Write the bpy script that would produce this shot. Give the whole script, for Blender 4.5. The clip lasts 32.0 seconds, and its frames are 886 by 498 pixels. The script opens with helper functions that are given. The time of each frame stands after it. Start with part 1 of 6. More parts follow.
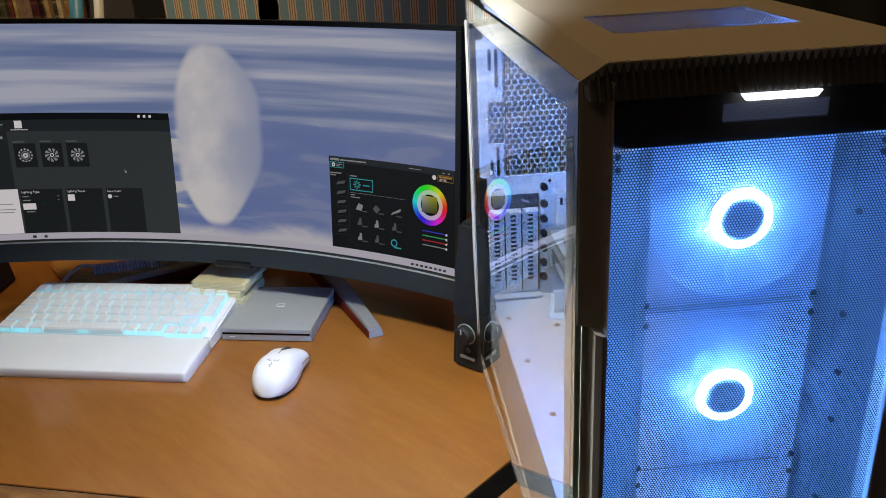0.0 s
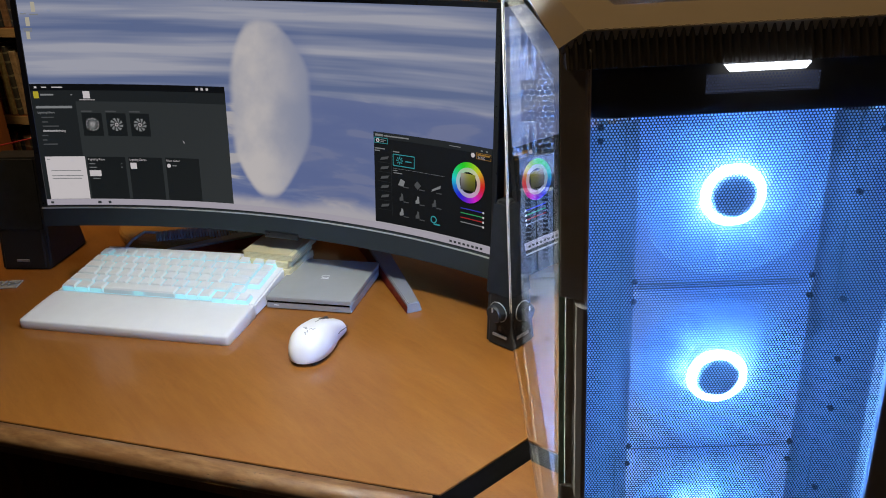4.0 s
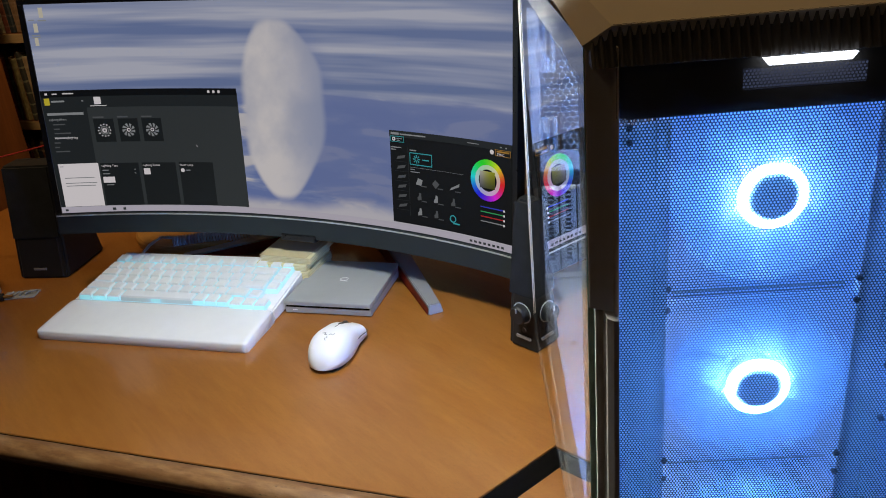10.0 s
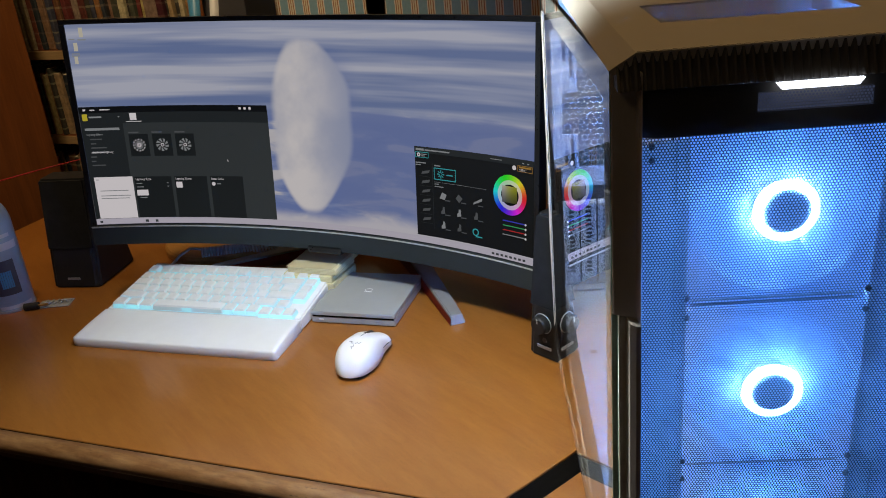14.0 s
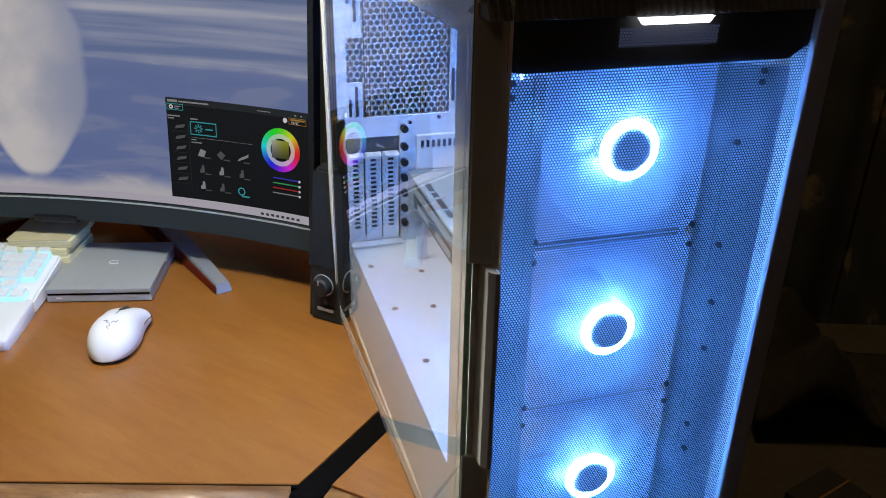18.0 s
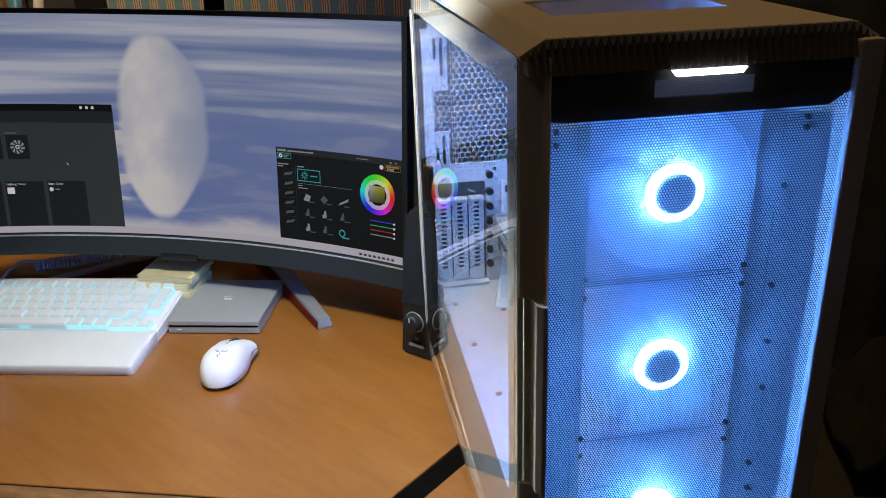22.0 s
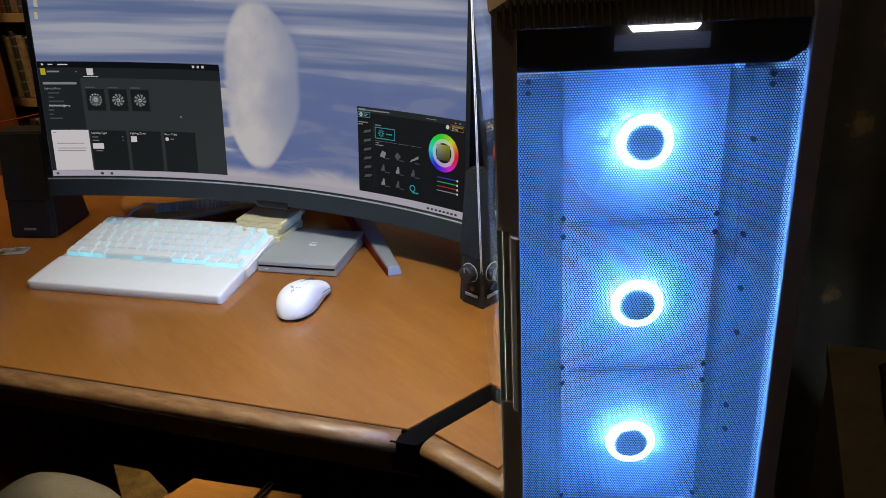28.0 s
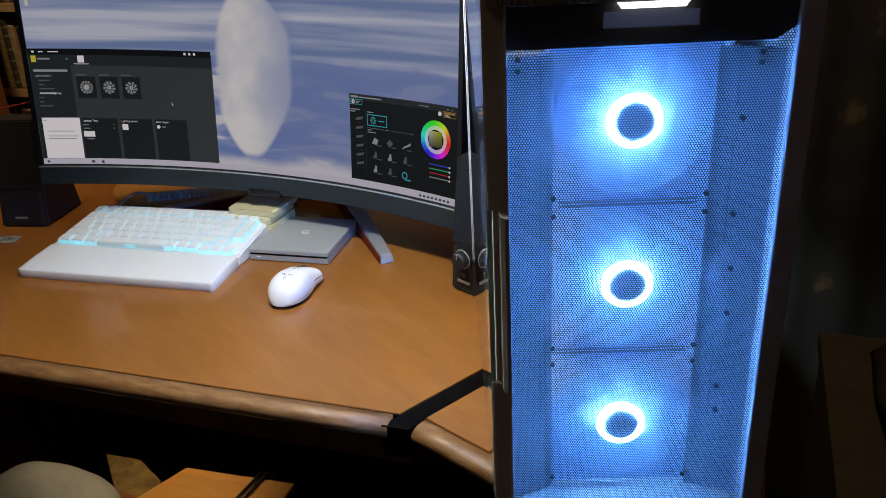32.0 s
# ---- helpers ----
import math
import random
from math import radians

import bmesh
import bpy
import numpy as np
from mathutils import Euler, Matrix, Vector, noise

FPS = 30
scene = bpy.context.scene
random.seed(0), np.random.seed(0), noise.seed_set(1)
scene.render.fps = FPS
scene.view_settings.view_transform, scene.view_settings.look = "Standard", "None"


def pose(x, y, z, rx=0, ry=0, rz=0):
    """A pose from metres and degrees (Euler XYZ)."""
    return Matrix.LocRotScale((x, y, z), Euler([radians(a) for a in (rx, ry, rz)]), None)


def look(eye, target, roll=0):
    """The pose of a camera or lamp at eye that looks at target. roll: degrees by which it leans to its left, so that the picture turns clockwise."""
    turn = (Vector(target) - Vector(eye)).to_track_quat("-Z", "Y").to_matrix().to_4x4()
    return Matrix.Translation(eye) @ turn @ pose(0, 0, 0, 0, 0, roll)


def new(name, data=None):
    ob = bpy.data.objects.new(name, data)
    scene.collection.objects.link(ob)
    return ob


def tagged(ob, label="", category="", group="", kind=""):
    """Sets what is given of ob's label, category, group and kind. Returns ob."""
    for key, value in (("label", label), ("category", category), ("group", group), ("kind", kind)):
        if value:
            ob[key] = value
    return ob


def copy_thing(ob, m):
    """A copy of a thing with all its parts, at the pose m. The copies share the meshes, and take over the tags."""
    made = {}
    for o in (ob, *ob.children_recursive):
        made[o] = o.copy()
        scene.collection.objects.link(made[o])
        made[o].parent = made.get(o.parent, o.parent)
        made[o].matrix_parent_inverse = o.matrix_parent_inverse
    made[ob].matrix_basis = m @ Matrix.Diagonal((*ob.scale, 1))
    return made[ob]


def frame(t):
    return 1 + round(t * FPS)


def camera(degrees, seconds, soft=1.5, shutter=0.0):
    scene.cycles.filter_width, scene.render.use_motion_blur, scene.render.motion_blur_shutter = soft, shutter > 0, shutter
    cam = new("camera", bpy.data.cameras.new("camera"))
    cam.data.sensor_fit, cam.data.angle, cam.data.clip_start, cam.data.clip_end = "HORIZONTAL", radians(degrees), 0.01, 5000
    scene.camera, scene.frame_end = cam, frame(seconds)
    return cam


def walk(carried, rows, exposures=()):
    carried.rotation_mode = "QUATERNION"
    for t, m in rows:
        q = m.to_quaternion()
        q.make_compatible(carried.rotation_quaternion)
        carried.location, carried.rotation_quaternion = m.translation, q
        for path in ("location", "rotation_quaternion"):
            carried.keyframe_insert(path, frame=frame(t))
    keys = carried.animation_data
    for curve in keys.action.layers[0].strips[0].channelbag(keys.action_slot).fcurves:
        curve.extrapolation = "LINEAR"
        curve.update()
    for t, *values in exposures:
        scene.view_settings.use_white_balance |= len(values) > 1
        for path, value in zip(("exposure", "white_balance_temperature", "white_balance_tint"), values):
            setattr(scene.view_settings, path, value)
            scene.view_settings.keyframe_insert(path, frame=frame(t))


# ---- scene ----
cam = camera(56.5, 32.0, soft=0.95)
PATH = [
    (0, (0.088, 0.138, 1.297), (-0.373, 1.922, 0.519), -3.1),
    (0.5, (0.068, 0.132, 1.309), (-0.399, 1.911, 0.523), -2.9),
    (1, (0.091, 0.135, 1.27), (-0.373, 1.908, 0.47), -1.9),
    (1.5, (0.119, 0.137, 1.29), (-0.401, 1.891, 0.483), -2.3),
    (2, (0.153, 0.131, 1.277), (-0.42, 1.873, 0.477), -2.6),
    (2.5, (0.136, 0.131, 1.278), (-0.437, 1.868, 0.47), -2.9),
    (3, (0.136, 0.133, 1.287), (-0.443, 1.869, 0.479), -2.7),
    (3.5, (0.148, 0.14, 1.286), (-0.472, 1.864, 0.483), -3.0),
    (5.5, (0.154, 0.16, 1.282), (-0.554, 1.861, 0.503), -4.2),
    (6, (0.139, 0.172, 1.283), (-0.567, 1.863, 0.482), -5.3),
    (6.5, (0.138, 0.172, 1.28), (-0.57, 1.858, 0.469), -5.5),
    (7, (0.155, 0.169, 1.286), (-0.549, 1.856, 0.475), -5.6),
    (7.5, (0.152, 0.167, 1.284), (-0.553, 1.852, 0.469), -5.7),
    (8, (0.143, 0.167, 1.282), (-0.564, 1.85, 0.464), -5.7),
    (8.5, (0.133, 0.167, 1.28), (-0.575, 1.849, 0.463), -5.6),
    (9, (0.147, 0.17, 1.287), (-0.558, 1.858, 0.477), -5.6),
    (9.5, (0.141, 0.17, 1.289), (-0.565, 1.857, 0.48), -5.6),
    (10, (0.141, 0.173, 1.285), (-0.562, 1.86, 0.472), -5.5),
    (10.5, (0.143, 0.166, 1.288), (-0.563, 1.853, 0.479), -5.5),
    (11, (0.142, 0.162, 1.289), (-0.578, 1.846, 0.485), -5.6),
    (11.5, (0.141, 0.156, 1.292), (-0.595, 1.84, 0.502), -5.6),
    (12, (0.147, 0.161, 1.294), (-0.591, 1.845, 0.505), -5.6),
    (12.5, (0.148, 0.167, 1.291), (-0.587, 1.851, 0.501), -5.6),
    (13, (0.149, 0.162, 1.29), (-0.587, 1.847, 0.502), -5.6),
    (13.5, (0.146, 0.144, 1.297), (-0.59, 1.831, 0.515), -5.6),
    (14, (0.142, 0.138, 1.297), (-0.594, 1.827, 0.52), -5.5),
    (14.5, (0.143, 0.134, 1.286), (-0.6, 1.82, 0.508), -5.2),
    (15, (0.179, 0.129, 1.291), (-0.504, 1.849, 0.532), -4.8),
    (15.5, (0.19, 0.137, 1.273), (-0.42, 1.87, 0.484), -4.4),
    (17.5, (0.012, 0.17, 1.281), (0.042, 1.954, 0.376), 0.0),
    (18, (0.049, 0.16, 1.272), (0.001, 1.955, 0.393), 1.0),
    (18.5, (0.118, 0.132, 1.276), (-0.084, 1.946, 0.458), -0.8),
    (19, (0.123, 0.127, 1.28), (-0.115, 1.944, 0.479), -1.6),
    (19.5, (0.106, 0.121, 1.284), (-0.167, 1.933, 0.484), -1.9),
    (20, (0.096, 0.114, 1.286), (-0.233, 1.925, 0.504), -2.0),
    (20.5, (0.086, 0.117, 1.28), (-0.252, 1.928, 0.5), -2.1),
    (21, (0.091, 0.11, 1.289), (-0.254, 1.921, 0.513), -2.1),
    (21.5, (0.097, 0.111, 1.284), (-0.246, 1.92, 0.504), -2.3),
    (22, (0.095, 0.122, 1.285), (-0.25, 1.933, 0.508), -2.2),
    (22.5, (0.088, 0.127, 1.277), (-0.28, 1.933, 0.499), -2.4),
    (23, (0.091, 0.136, 1.276), (-0.326, 1.929, 0.493), -3.1),
    (23.5, (0.087, 0.138, 1.287), (-0.389, 1.923, 0.522), -3.1),
    (24, (0.093, 0.139, 1.285), (-0.418, 1.917, 0.525), -3.1),
    (24.5, (0.137, 0.104, 1.283), (-0.36, 1.876, 0.499), -1.9),
    (25, (0.155, 0.099, 1.261), (-0.274, 1.867, 0.432), -2.1),
    (25.5, (0.195, 0.077, 1.279), (-0.235, 1.846, 0.45), -1.9),
    (26, (0.22, 0.065, 1.275), (-0.415, 1.779, 0.464), -2.7),
    (26.5, (0.234, 0.069, 1.271), (-0.426, 1.773, 0.459), -3.0),
    (28.5, (0.2125, 0.0705, 1.2801), (-0.4512, 1.7767, 0.4749), -3.26),
    (29, (0.2167, 0.0695, 1.2724), (-0.4367, 1.7773, 0.4621), -3.12),
    (29.5, (0.2175, 0.0710, 1.2774), (-0.4396, 1.7761, 0.4644), -3.18),
    (30, (0.2120, 0.0637, 1.2740), (-0.4573, 1.7650, 0.4630), -3.30),
    (30.5, (0.2164, 0.0636, 1.2654), (-0.4445, 1.7685, 0.4550), -3.16),
    (31, (0.2214, 0.0709, 1.2777), (-0.4544, 1.7682, 0.4638), -3.42),
    (31.5, (0.2211, 0.0718, 1.2786), (-0.4509, 1.7722, 0.4680), -3.34),
    (32, (0.2205, 0.0688, 1.2678), (-0.4323, 1.7731, 0.4498), -3.08),
]
walk(cam, [(t, look(eye, target, roll)) for t, eye, target, roll in PATH])

# ---- light ----
world = bpy.data.worlds.new("world")
scene.world = world
world.use_nodes = True
world.node_tree.nodes["Background"].inputs[0].default_value = (1.0, 0.72, 0.45, 1)
world.node_tree.nodes["Background"].inputs[1].default_value = 0.0035


def lamp(name, m, size, watts, colour):
    data = bpy.data.lights.new(name, "AREA")
    data.shape, data.size, data.energy, data.color = "DISK", size, watts, colour
    ob = new(name, data)
    ob.matrix_world = m
    return ob


def spot(name, m, watts, colour, degrees, soft, radius):
    data = bpy.data.lights.new(name, "SPOT")
    data.energy, data.color, data.spot_size, data.spot_blend, data.shadow_soft_size = watts, colour, radians(degrees), soft, radius
    ob = new(name, data)
    ob.matrix_world = m
    return ob


# a shaded desk lamp over the keyboard, the weak warm light by the bookcase, and a fill spot added under the desk top,
# where no lamp is known
spot("desk_lamp_light", look((-0.26, 0.78, 1.40), (-0.22, 0.86, 0.75)), 18.0, (0.94, 0.97, 0.93), 104, 0.42, 0.040)
spot("bookcase_light", look((-0.85, 0.85, 2.30), (-1.45, 1.65, 1.00)), 50.0, (1.0, 0.72, 0.42), 76, 0.7, 0.08)
spot("under_desk_fill", look((-0.60, 1.02, 0.70), (-0.70, 0.84, 0.30)), 4.5, (1.0, 0.74, 0.40), 95, 0.8, 0.03)
lamp("ceiling_light", look((0.02, 0.96, 2.44), (0.0, 0.97, 0.0)), 0.30, 2.8, (1.0, 0.62, 0.26))
lamp("room_light", look((-0.60, -0.70, 2.44), (-0.55, -0.6, 0.0)), 0.35, 0.65, (1.0, 0.70, 0.38))

# ---- materials ----
def nodes_of(name):
    m = bpy.data.materials.new(name)
    m.use_nodes = True
    t = m.node_tree
    return m, t, t.nodes["Principled BSDF"]


def mapped(t, scale=(1, 1, 1), rot=(0, 0, 0), source="Object"):
    c = t.nodes.new("ShaderNodeTexCoord")
    turn = t.nodes.new("ShaderNodeMapping")
    turn.inputs["Rotation"].default_value = rot
    mp = t.nodes.new("ShaderNodeMapping")
    mp.inputs["Scale"].default_value = scale
    t.links.new(c.outputs[source], turn.inputs["Vector"])
    t.links.new(turn.outputs["Vector"], mp.inputs["Vector"])
    return mp.outputs["Vector"]


def noise_of(t, vec, scale, detail=3.0, rough=0.55):
    n = t.nodes.new("ShaderNodeTexNoise")
    n.inputs["Scale"].default_value = scale
    n.inputs["Detail"].default_value = detail
    n.inputs["Roughness"].default_value = rough
    if vec is not None:
        t.links.new(vec, n.inputs["Vector"])
    return n.outputs["Fac"]


def ramp_of(t, fac, stops):
    r = t.nodes.new("ShaderNodeValToRGB")
    els = r.color_ramp.elements
    while len(els) < len(stops):
        els.new(0.5)
    for e, (pos, col) in zip(els, stops):
        e.position = pos
        e.color = (*col, 1) if len(col) == 3 else col
    t.links.new(fac, r.inputs["Fac"])
    return r.outputs["Color"]


def maths(t, op, a, b=0.0, c=None, clamp=False):
    n = t.nodes.new("ShaderNodeMath")
    n.operation, n.use_clamp = op, clamp
    for i, v in enumerate((a, b, c)):
        if v is None:
            continue
        if isinstance(v, (int, float)):
            n.inputs[i].default_value = v
        else:
            t.links.new(v, n.inputs[i])
    return n.outputs[0]


def mixed(t, fac, a, b, kind="MIX"):
    n = t.nodes.new("ShaderNodeMix")
    n.data_type, n.blend_type = "RGBA", kind
    for sock, v in ((n.inputs[0], fac), (n.inputs[6], a), (n.inputs[7], b)):
        if isinstance(v, (int, float)):
            sock.default_value = v
        elif isinstance(v, tuple):
            sock.default_value = (*v, 1)
        else:
            t.links.new(v, sock)
    return n.outputs[2]


def bumped(t, bsdf, height, strength, distance):
    b = t.nodes.new("ShaderNodeBump")
    b.inputs["Strength"].default_value = strength
    b.inputs["Distance"].default_value = distance
    t.links.new(height, b.inputs["Height"])
    t.links.new(b.outputs["Normal"], bsdf.inputs["Normal"])


def mat(name, base, rough=0.5, metal=0.0, vary=0.12, scale=60.0, bump=0.15, fine=900.0, spec=0.5):
    """A plain surface with broad stains, fine grain and a slight relief."""
    m, t, b = nodes_of(name)
    v = mapped(t)
    big = noise_of(t, v, scale * 0.12, 3)
    small = noise_of(t, v, scale, 4)
    f = maths(t, "ADD", maths(t, "MULTIPLY", big, 0.6), maths(t, "MULTIPLY", small, 0.4))
    lo = tuple(c * (1 - vary) for c in base)
    hi = tuple(min(1.0, c * (1 + vary)) for c in base)
    t.links.new(ramp_of(t, f, [(0.3, lo), (0.7, hi)]), b.inputs["Base Color"])
    r = maths(t, "MULTIPLY_ADD", small, 0.16, rough - 0.08, clamp=True)
    t.links.new(r, b.inputs["Roughness"])
    b.inputs["Metallic"].default_value = metal
    b.inputs["Specular IOR Level"].default_value = spec
    if bump:
        bumped(t, b, noise_of(t, v, fine, 2), bump, 0.0004)
    return m


def glow(name, colour, strength):
    m, t, b = nodes_of(name)
    b.inputs["Base Color"].default_value = (0.004, 0.004, 0.004, 1)
    b.inputs["Emission Color"].default_value = (*colour, 1)
    b.inputs["Emission Strength"].default_value = strength
    b.inputs["Roughness"].default_value = 0.6
    b.inputs["Specular IOR Level"].default_value = 0.03
    return m


def wood(name, dark, light, along=(1, 14, 14), rough=0.3, scale=7.0, rot=(0, 0, 0), coat=0.0, source="Object"):
    m, t, b = nodes_of(name)
    v = mapped(t, along, rot, source)
    warp = noise_of(t, v, scale * 0.35, 4, 0.6)
    w = t.nodes.new("ShaderNodeTexNoise")
    w.inputs["Scale"].default_value, w.inputs["Detail"].default_value = scale * 2.2, 6
    w.inputs["Roughness"].default_value = 0.62
    t.links.new(v, w.inputs["Vector"])
    f = maths(t, "ADD", maths(t, "MULTIPLY", warp, 0.55), maths(t, "MULTIPLY", w.outputs["Fac"], 0.45))
    col = ramp_of(t, f, [(0.32, dark), (0.52, tuple((a + c) / 2 for a, c in zip(dark, light))), (0.68, light)])
    pores = noise_of(t, mapped(t, tuple(a * 3.2 for a in along), rot, source), scale * 16, 2, 0.6)
    dark_pore = ramp_of(t, pores, [(0.55, (1, 1, 1)), (0.68, (0.58, 0.50, 0.42))])
    t.links.new(mixed(t, 0.7, col, dark_pore, "MULTIPLY"), b.inputs["Base Color"])
    blotch = noise_of(t, mapped(t, (1, 1, 1), (0, 0, 0), source), 9.0, 4)
    t.links.new(maths(t, "MULTIPLY_ADD", blotch, 0.22, rough - 0.11, clamp=True), b.inputs["Roughness"])
    b.inputs["Coat Weight"].default_value = coat
    b.inputs["Coat Roughness"].default_value = 0.10
    bumped(t, b, pores, 0.06, 0.0003)
    return m


M = {}
M["desk"] = wood("desk_veneer", (0.250, 0.090, 0.0135), (0.345, 0.139, 0.025), (1.6, 9, 9), 0.36, 6.5, (0, 0, radians(31)), 0.42)


def worn_wood(name, dark, light, bare):
    """Varnished wood rubbed through to pale bare wood in long patches."""
    m = wood(name, dark, light, (1, 16, 16), 0.44, 8.0, (0, 0, 0), 0.06)
    t = m.node_tree
    b = t.nodes["Principled BSDF"]
    old = b.inputs["Base Color"].links[0].from_socket
    patch = noise_of(t, mapped(t, (2.2, 9, 9)), 9.0, 6, 0.65)
    rub = ramp_of(t, patch, [(0.42, (0, 0, 0)), (0.74, (0.8, 0.8, 0.8))])
    nick = ramp_of(t, noise_of(t, mapped(t, (1, 3, 3)), 70.0, 3, 0.6), [(0.68, (0, 0, 0)), (0.76, (0.8, 0.8, 0.8))])
    col = mixed(t, rub, old, bare)
    t.links.new(mixed(t, nick, col, tuple(c * 0.35 for c in dark)), b.inputs["Base Color"])
    return m


M["edge"] = worn_wood("desk_edge_wood", (0.14, 0.058, 0.016), (0.23, 0.103, 0.031), (0.40, 0.220, 0.085))
M["dark_wood"] = wood("dark_brown_wood", (0.13, 0.042, 0.011), (0.25, 0.085, 0.022), (14, 14, 1.2), 0.42, 6.0)
M["shelf_wood"] = wood("pale_shelf_wood", (0.30, 0.19, 0.08), (0.46, 0.31, 0.15), (1, 12, 12), 0.5, 7.0)
M["pale_wood"] = wood("pale_pine", (0.40, 0.19, 0.042), (0.54, 0.28, 0.075), (1.2, 12, 12), 0.5, 6.0)
M["black"] = mat("black_gap", (0.005, 0.0045, 0.004), 0.95, bump=0, spec=0.0)
M["black_plastic"] = mat("black_plastic", (0.010, 0.011, 0.011), 0.58, vary=0.2, scale=200)
M["chin"] = mat("charcoal_plastic", (0.021, 0.028, 0.030), 0.6, vary=0.1, scale=150, bump=0.2, spec=0.25)
M["bezel"] = mat("bezel_black", (0.008, 0.009, 0.010), 0.3, vary=0.1, scale=150)
M["cloth"] = mat("speaker_cloth", (0.014, 0.016, 0.018), 0.9, vary=0.3, scale=400, bump=0.9, fine=1600, spec=0.2)
M["white_plastic"] = mat("white_plastic", (0.80, 0.81, 0.81), 0.42, vary=0.03, scale=80, bump=0.1)
M["white_rubber"] = mat("white_soft_pad", (0.76, 0.77, 0.77), 0.6, vary=0.04, scale=60, bump=0.35, fine=1400)
M["keycap"] = mat("keycap_white", (0.78, 0.81, 0.81), 0.5, vary=0.04, scale=120, bump=0.2)
M["silver"] = mat("brushed_silver", (0.36, 0.378, 0.372), 0.40, 0.1, vary=0.06, scale=90, bump=0.1)
M["silver_dark"] = mat("dark_silver", (0.31, 0.32, 0.325), 0.4, 0.3, vary=0.08, scale=90)
M["red"] = mat("red_trim", (0.30, 0.030, 0.012), 0.4, vary=0.15, scale=120)
M["case_white"] = mat("case_white_paint", (0.66, 0.615, 0.54), 0.46, vary=0.05, scale=50, bump=0.12)
M["case_inside"] = mat("inside_white_paint", (0.53, 0.56, 0.60), 0.4, vary=0.04, scale=60, bump=0.1)
M["fan_frame"] = mat("fan_frame_white", (0.70, 0.72, 0.76), 0.45, vary=0.04, scale=90)
M["screw"] = mat("black_screw", (0.015, 0.016, 0.02), 0.4, 0.6)
M["grey_dark"] = mat("dark_grey", (0.05, 0.05, 0.055), 0.5)
M["copper"] = mat("dull_brass", (0.36, 0.22, 0.09), 0.4, 0.8)
M["paper"] = mat("yellowed_paper", (0.75, 0.69, 0.43), 0.85, vary=0.08, scale=120, bump=0.3, spec=0.2)
M["cream"] = mat("cream_card", (0.60, 0.52, 0.30), 0.8, vary=0.12, scale=40)
M["chair_grey"] = mat("grey_upholstery", (0.24, 0.25, 0.26), 0.9, vary=0.15, scale=200, bump=0.8, fine=1200, spec=0.2)
M["cork"] = mat("cork_board", (0.17, 0.115, 0.045), 0.9, vary=0.55, scale=260, bump=0.9, fine=500, spec=0.2)
M["cable_black"] = mat("black_cable", (0.012, 0.012, 0.012), 0.5)
M["cable_white"] = mat("white_cable", (0.60, 0.60, 0.62), 0.5)
M["carpet"] = mat("dark_floor", (0.055, 0.035, 0.022), 0.7, vary=0.3, scale=40)
M["plaster"] = mat("plain_plaster", (0.42, 0.37, 0.30), 0.85, vary=0.08, scale=20)
M["sack"] = mat("grey_sacking", (0.10, 0.095, 0.085), 0.9, vary=0.3, scale=90, bump=0.8, fine=900)
M["can"] = mat("grey_blue_can", (0.34, 0.44, 0.50), 0.35, 0.2, vary=0.1, scale=60)

# ---- building helpers ----
def part(name, bm, material, parent=None, label="", smooth=False, at=None):
    """Links a bmesh as one mesh object under a thing or a part."""
    me = bpy.data.meshes.new(name)
    bm.normal_update()
    if smooth:
        for f in bm.faces:
            f.smooth = True
    bm.to_mesh(me)
    bm.free()
    me.materials.append(material)
    ob = new(name, me)
    if parent:
        ob.parent = parent
    if at is not None:
        ob.matrix_basis = at
    if label:
        ob["label"] = label
    return ob


def thing(name, m, label, category, group="", kind=""):
    ob = new(name)
    ob.empty_display_size = 0.05
    ob.matrix_basis = m
    return tagged(ob, label, category, group, kind)


def box(x0, x1, y0, y1, z0, z1, bevel=0.0, seg=2, bm=None):
    own = bmesh.new()
    bmesh.ops.create_cube(own, size=1.0)
    for v in own.verts:
        v.co = Vector((x0 + (v.co.x + 0.5) * (x1 - x0), y0 + (v.co.y + 0.5) * (y1 - y0), z0 + (v.co.z + 0.5) * (z1 - z0)))
    if bevel:
        bmesh.ops.bevel(own, geom=own.edges[:], offset=bevel, segments=seg, affect="EDGES", profile=0.6)
    if bm is None:
        return own
    return joined(bm, own)


def joined(bm, other, m=None):
    me = bpy.data.meshes.new("tmp")
    if m is not None:
        bmesh.ops.transform(other, matrix=m, verts=other.verts[:])
    other.to_mesh(me)
    other.free()
    bm.from_mesh(me)
    bpy.data.meshes.remove(me)
    return bm


def prism(points, z0, z1, bevel=0.0, seg=2):
    """An upright prism on a polygon of (x, y)."""
    bm = bmesh.new()
    lo = [bm.verts.new((x, y, z0)) for x, y in points]
    hi = [bm.verts.new((x, y, z1)) for x, y in points]
    n = len(points)
    for i in range(n):
        j = (i + 1) % n
        bm.faces.new((lo[i], lo[j], hi[j], hi[i]))
    bm.faces.new(lo[::-1])
    bm.faces.new(hi)
    bmesh.ops.recalc_face_normals(bm, faces=bm.faces[:])
    if bevel:
        bmesh.ops.bevel(bm, geom=bm.edges[:], offset=bevel, segments=seg, affect="EDGES", profile=0.6)
    return bm


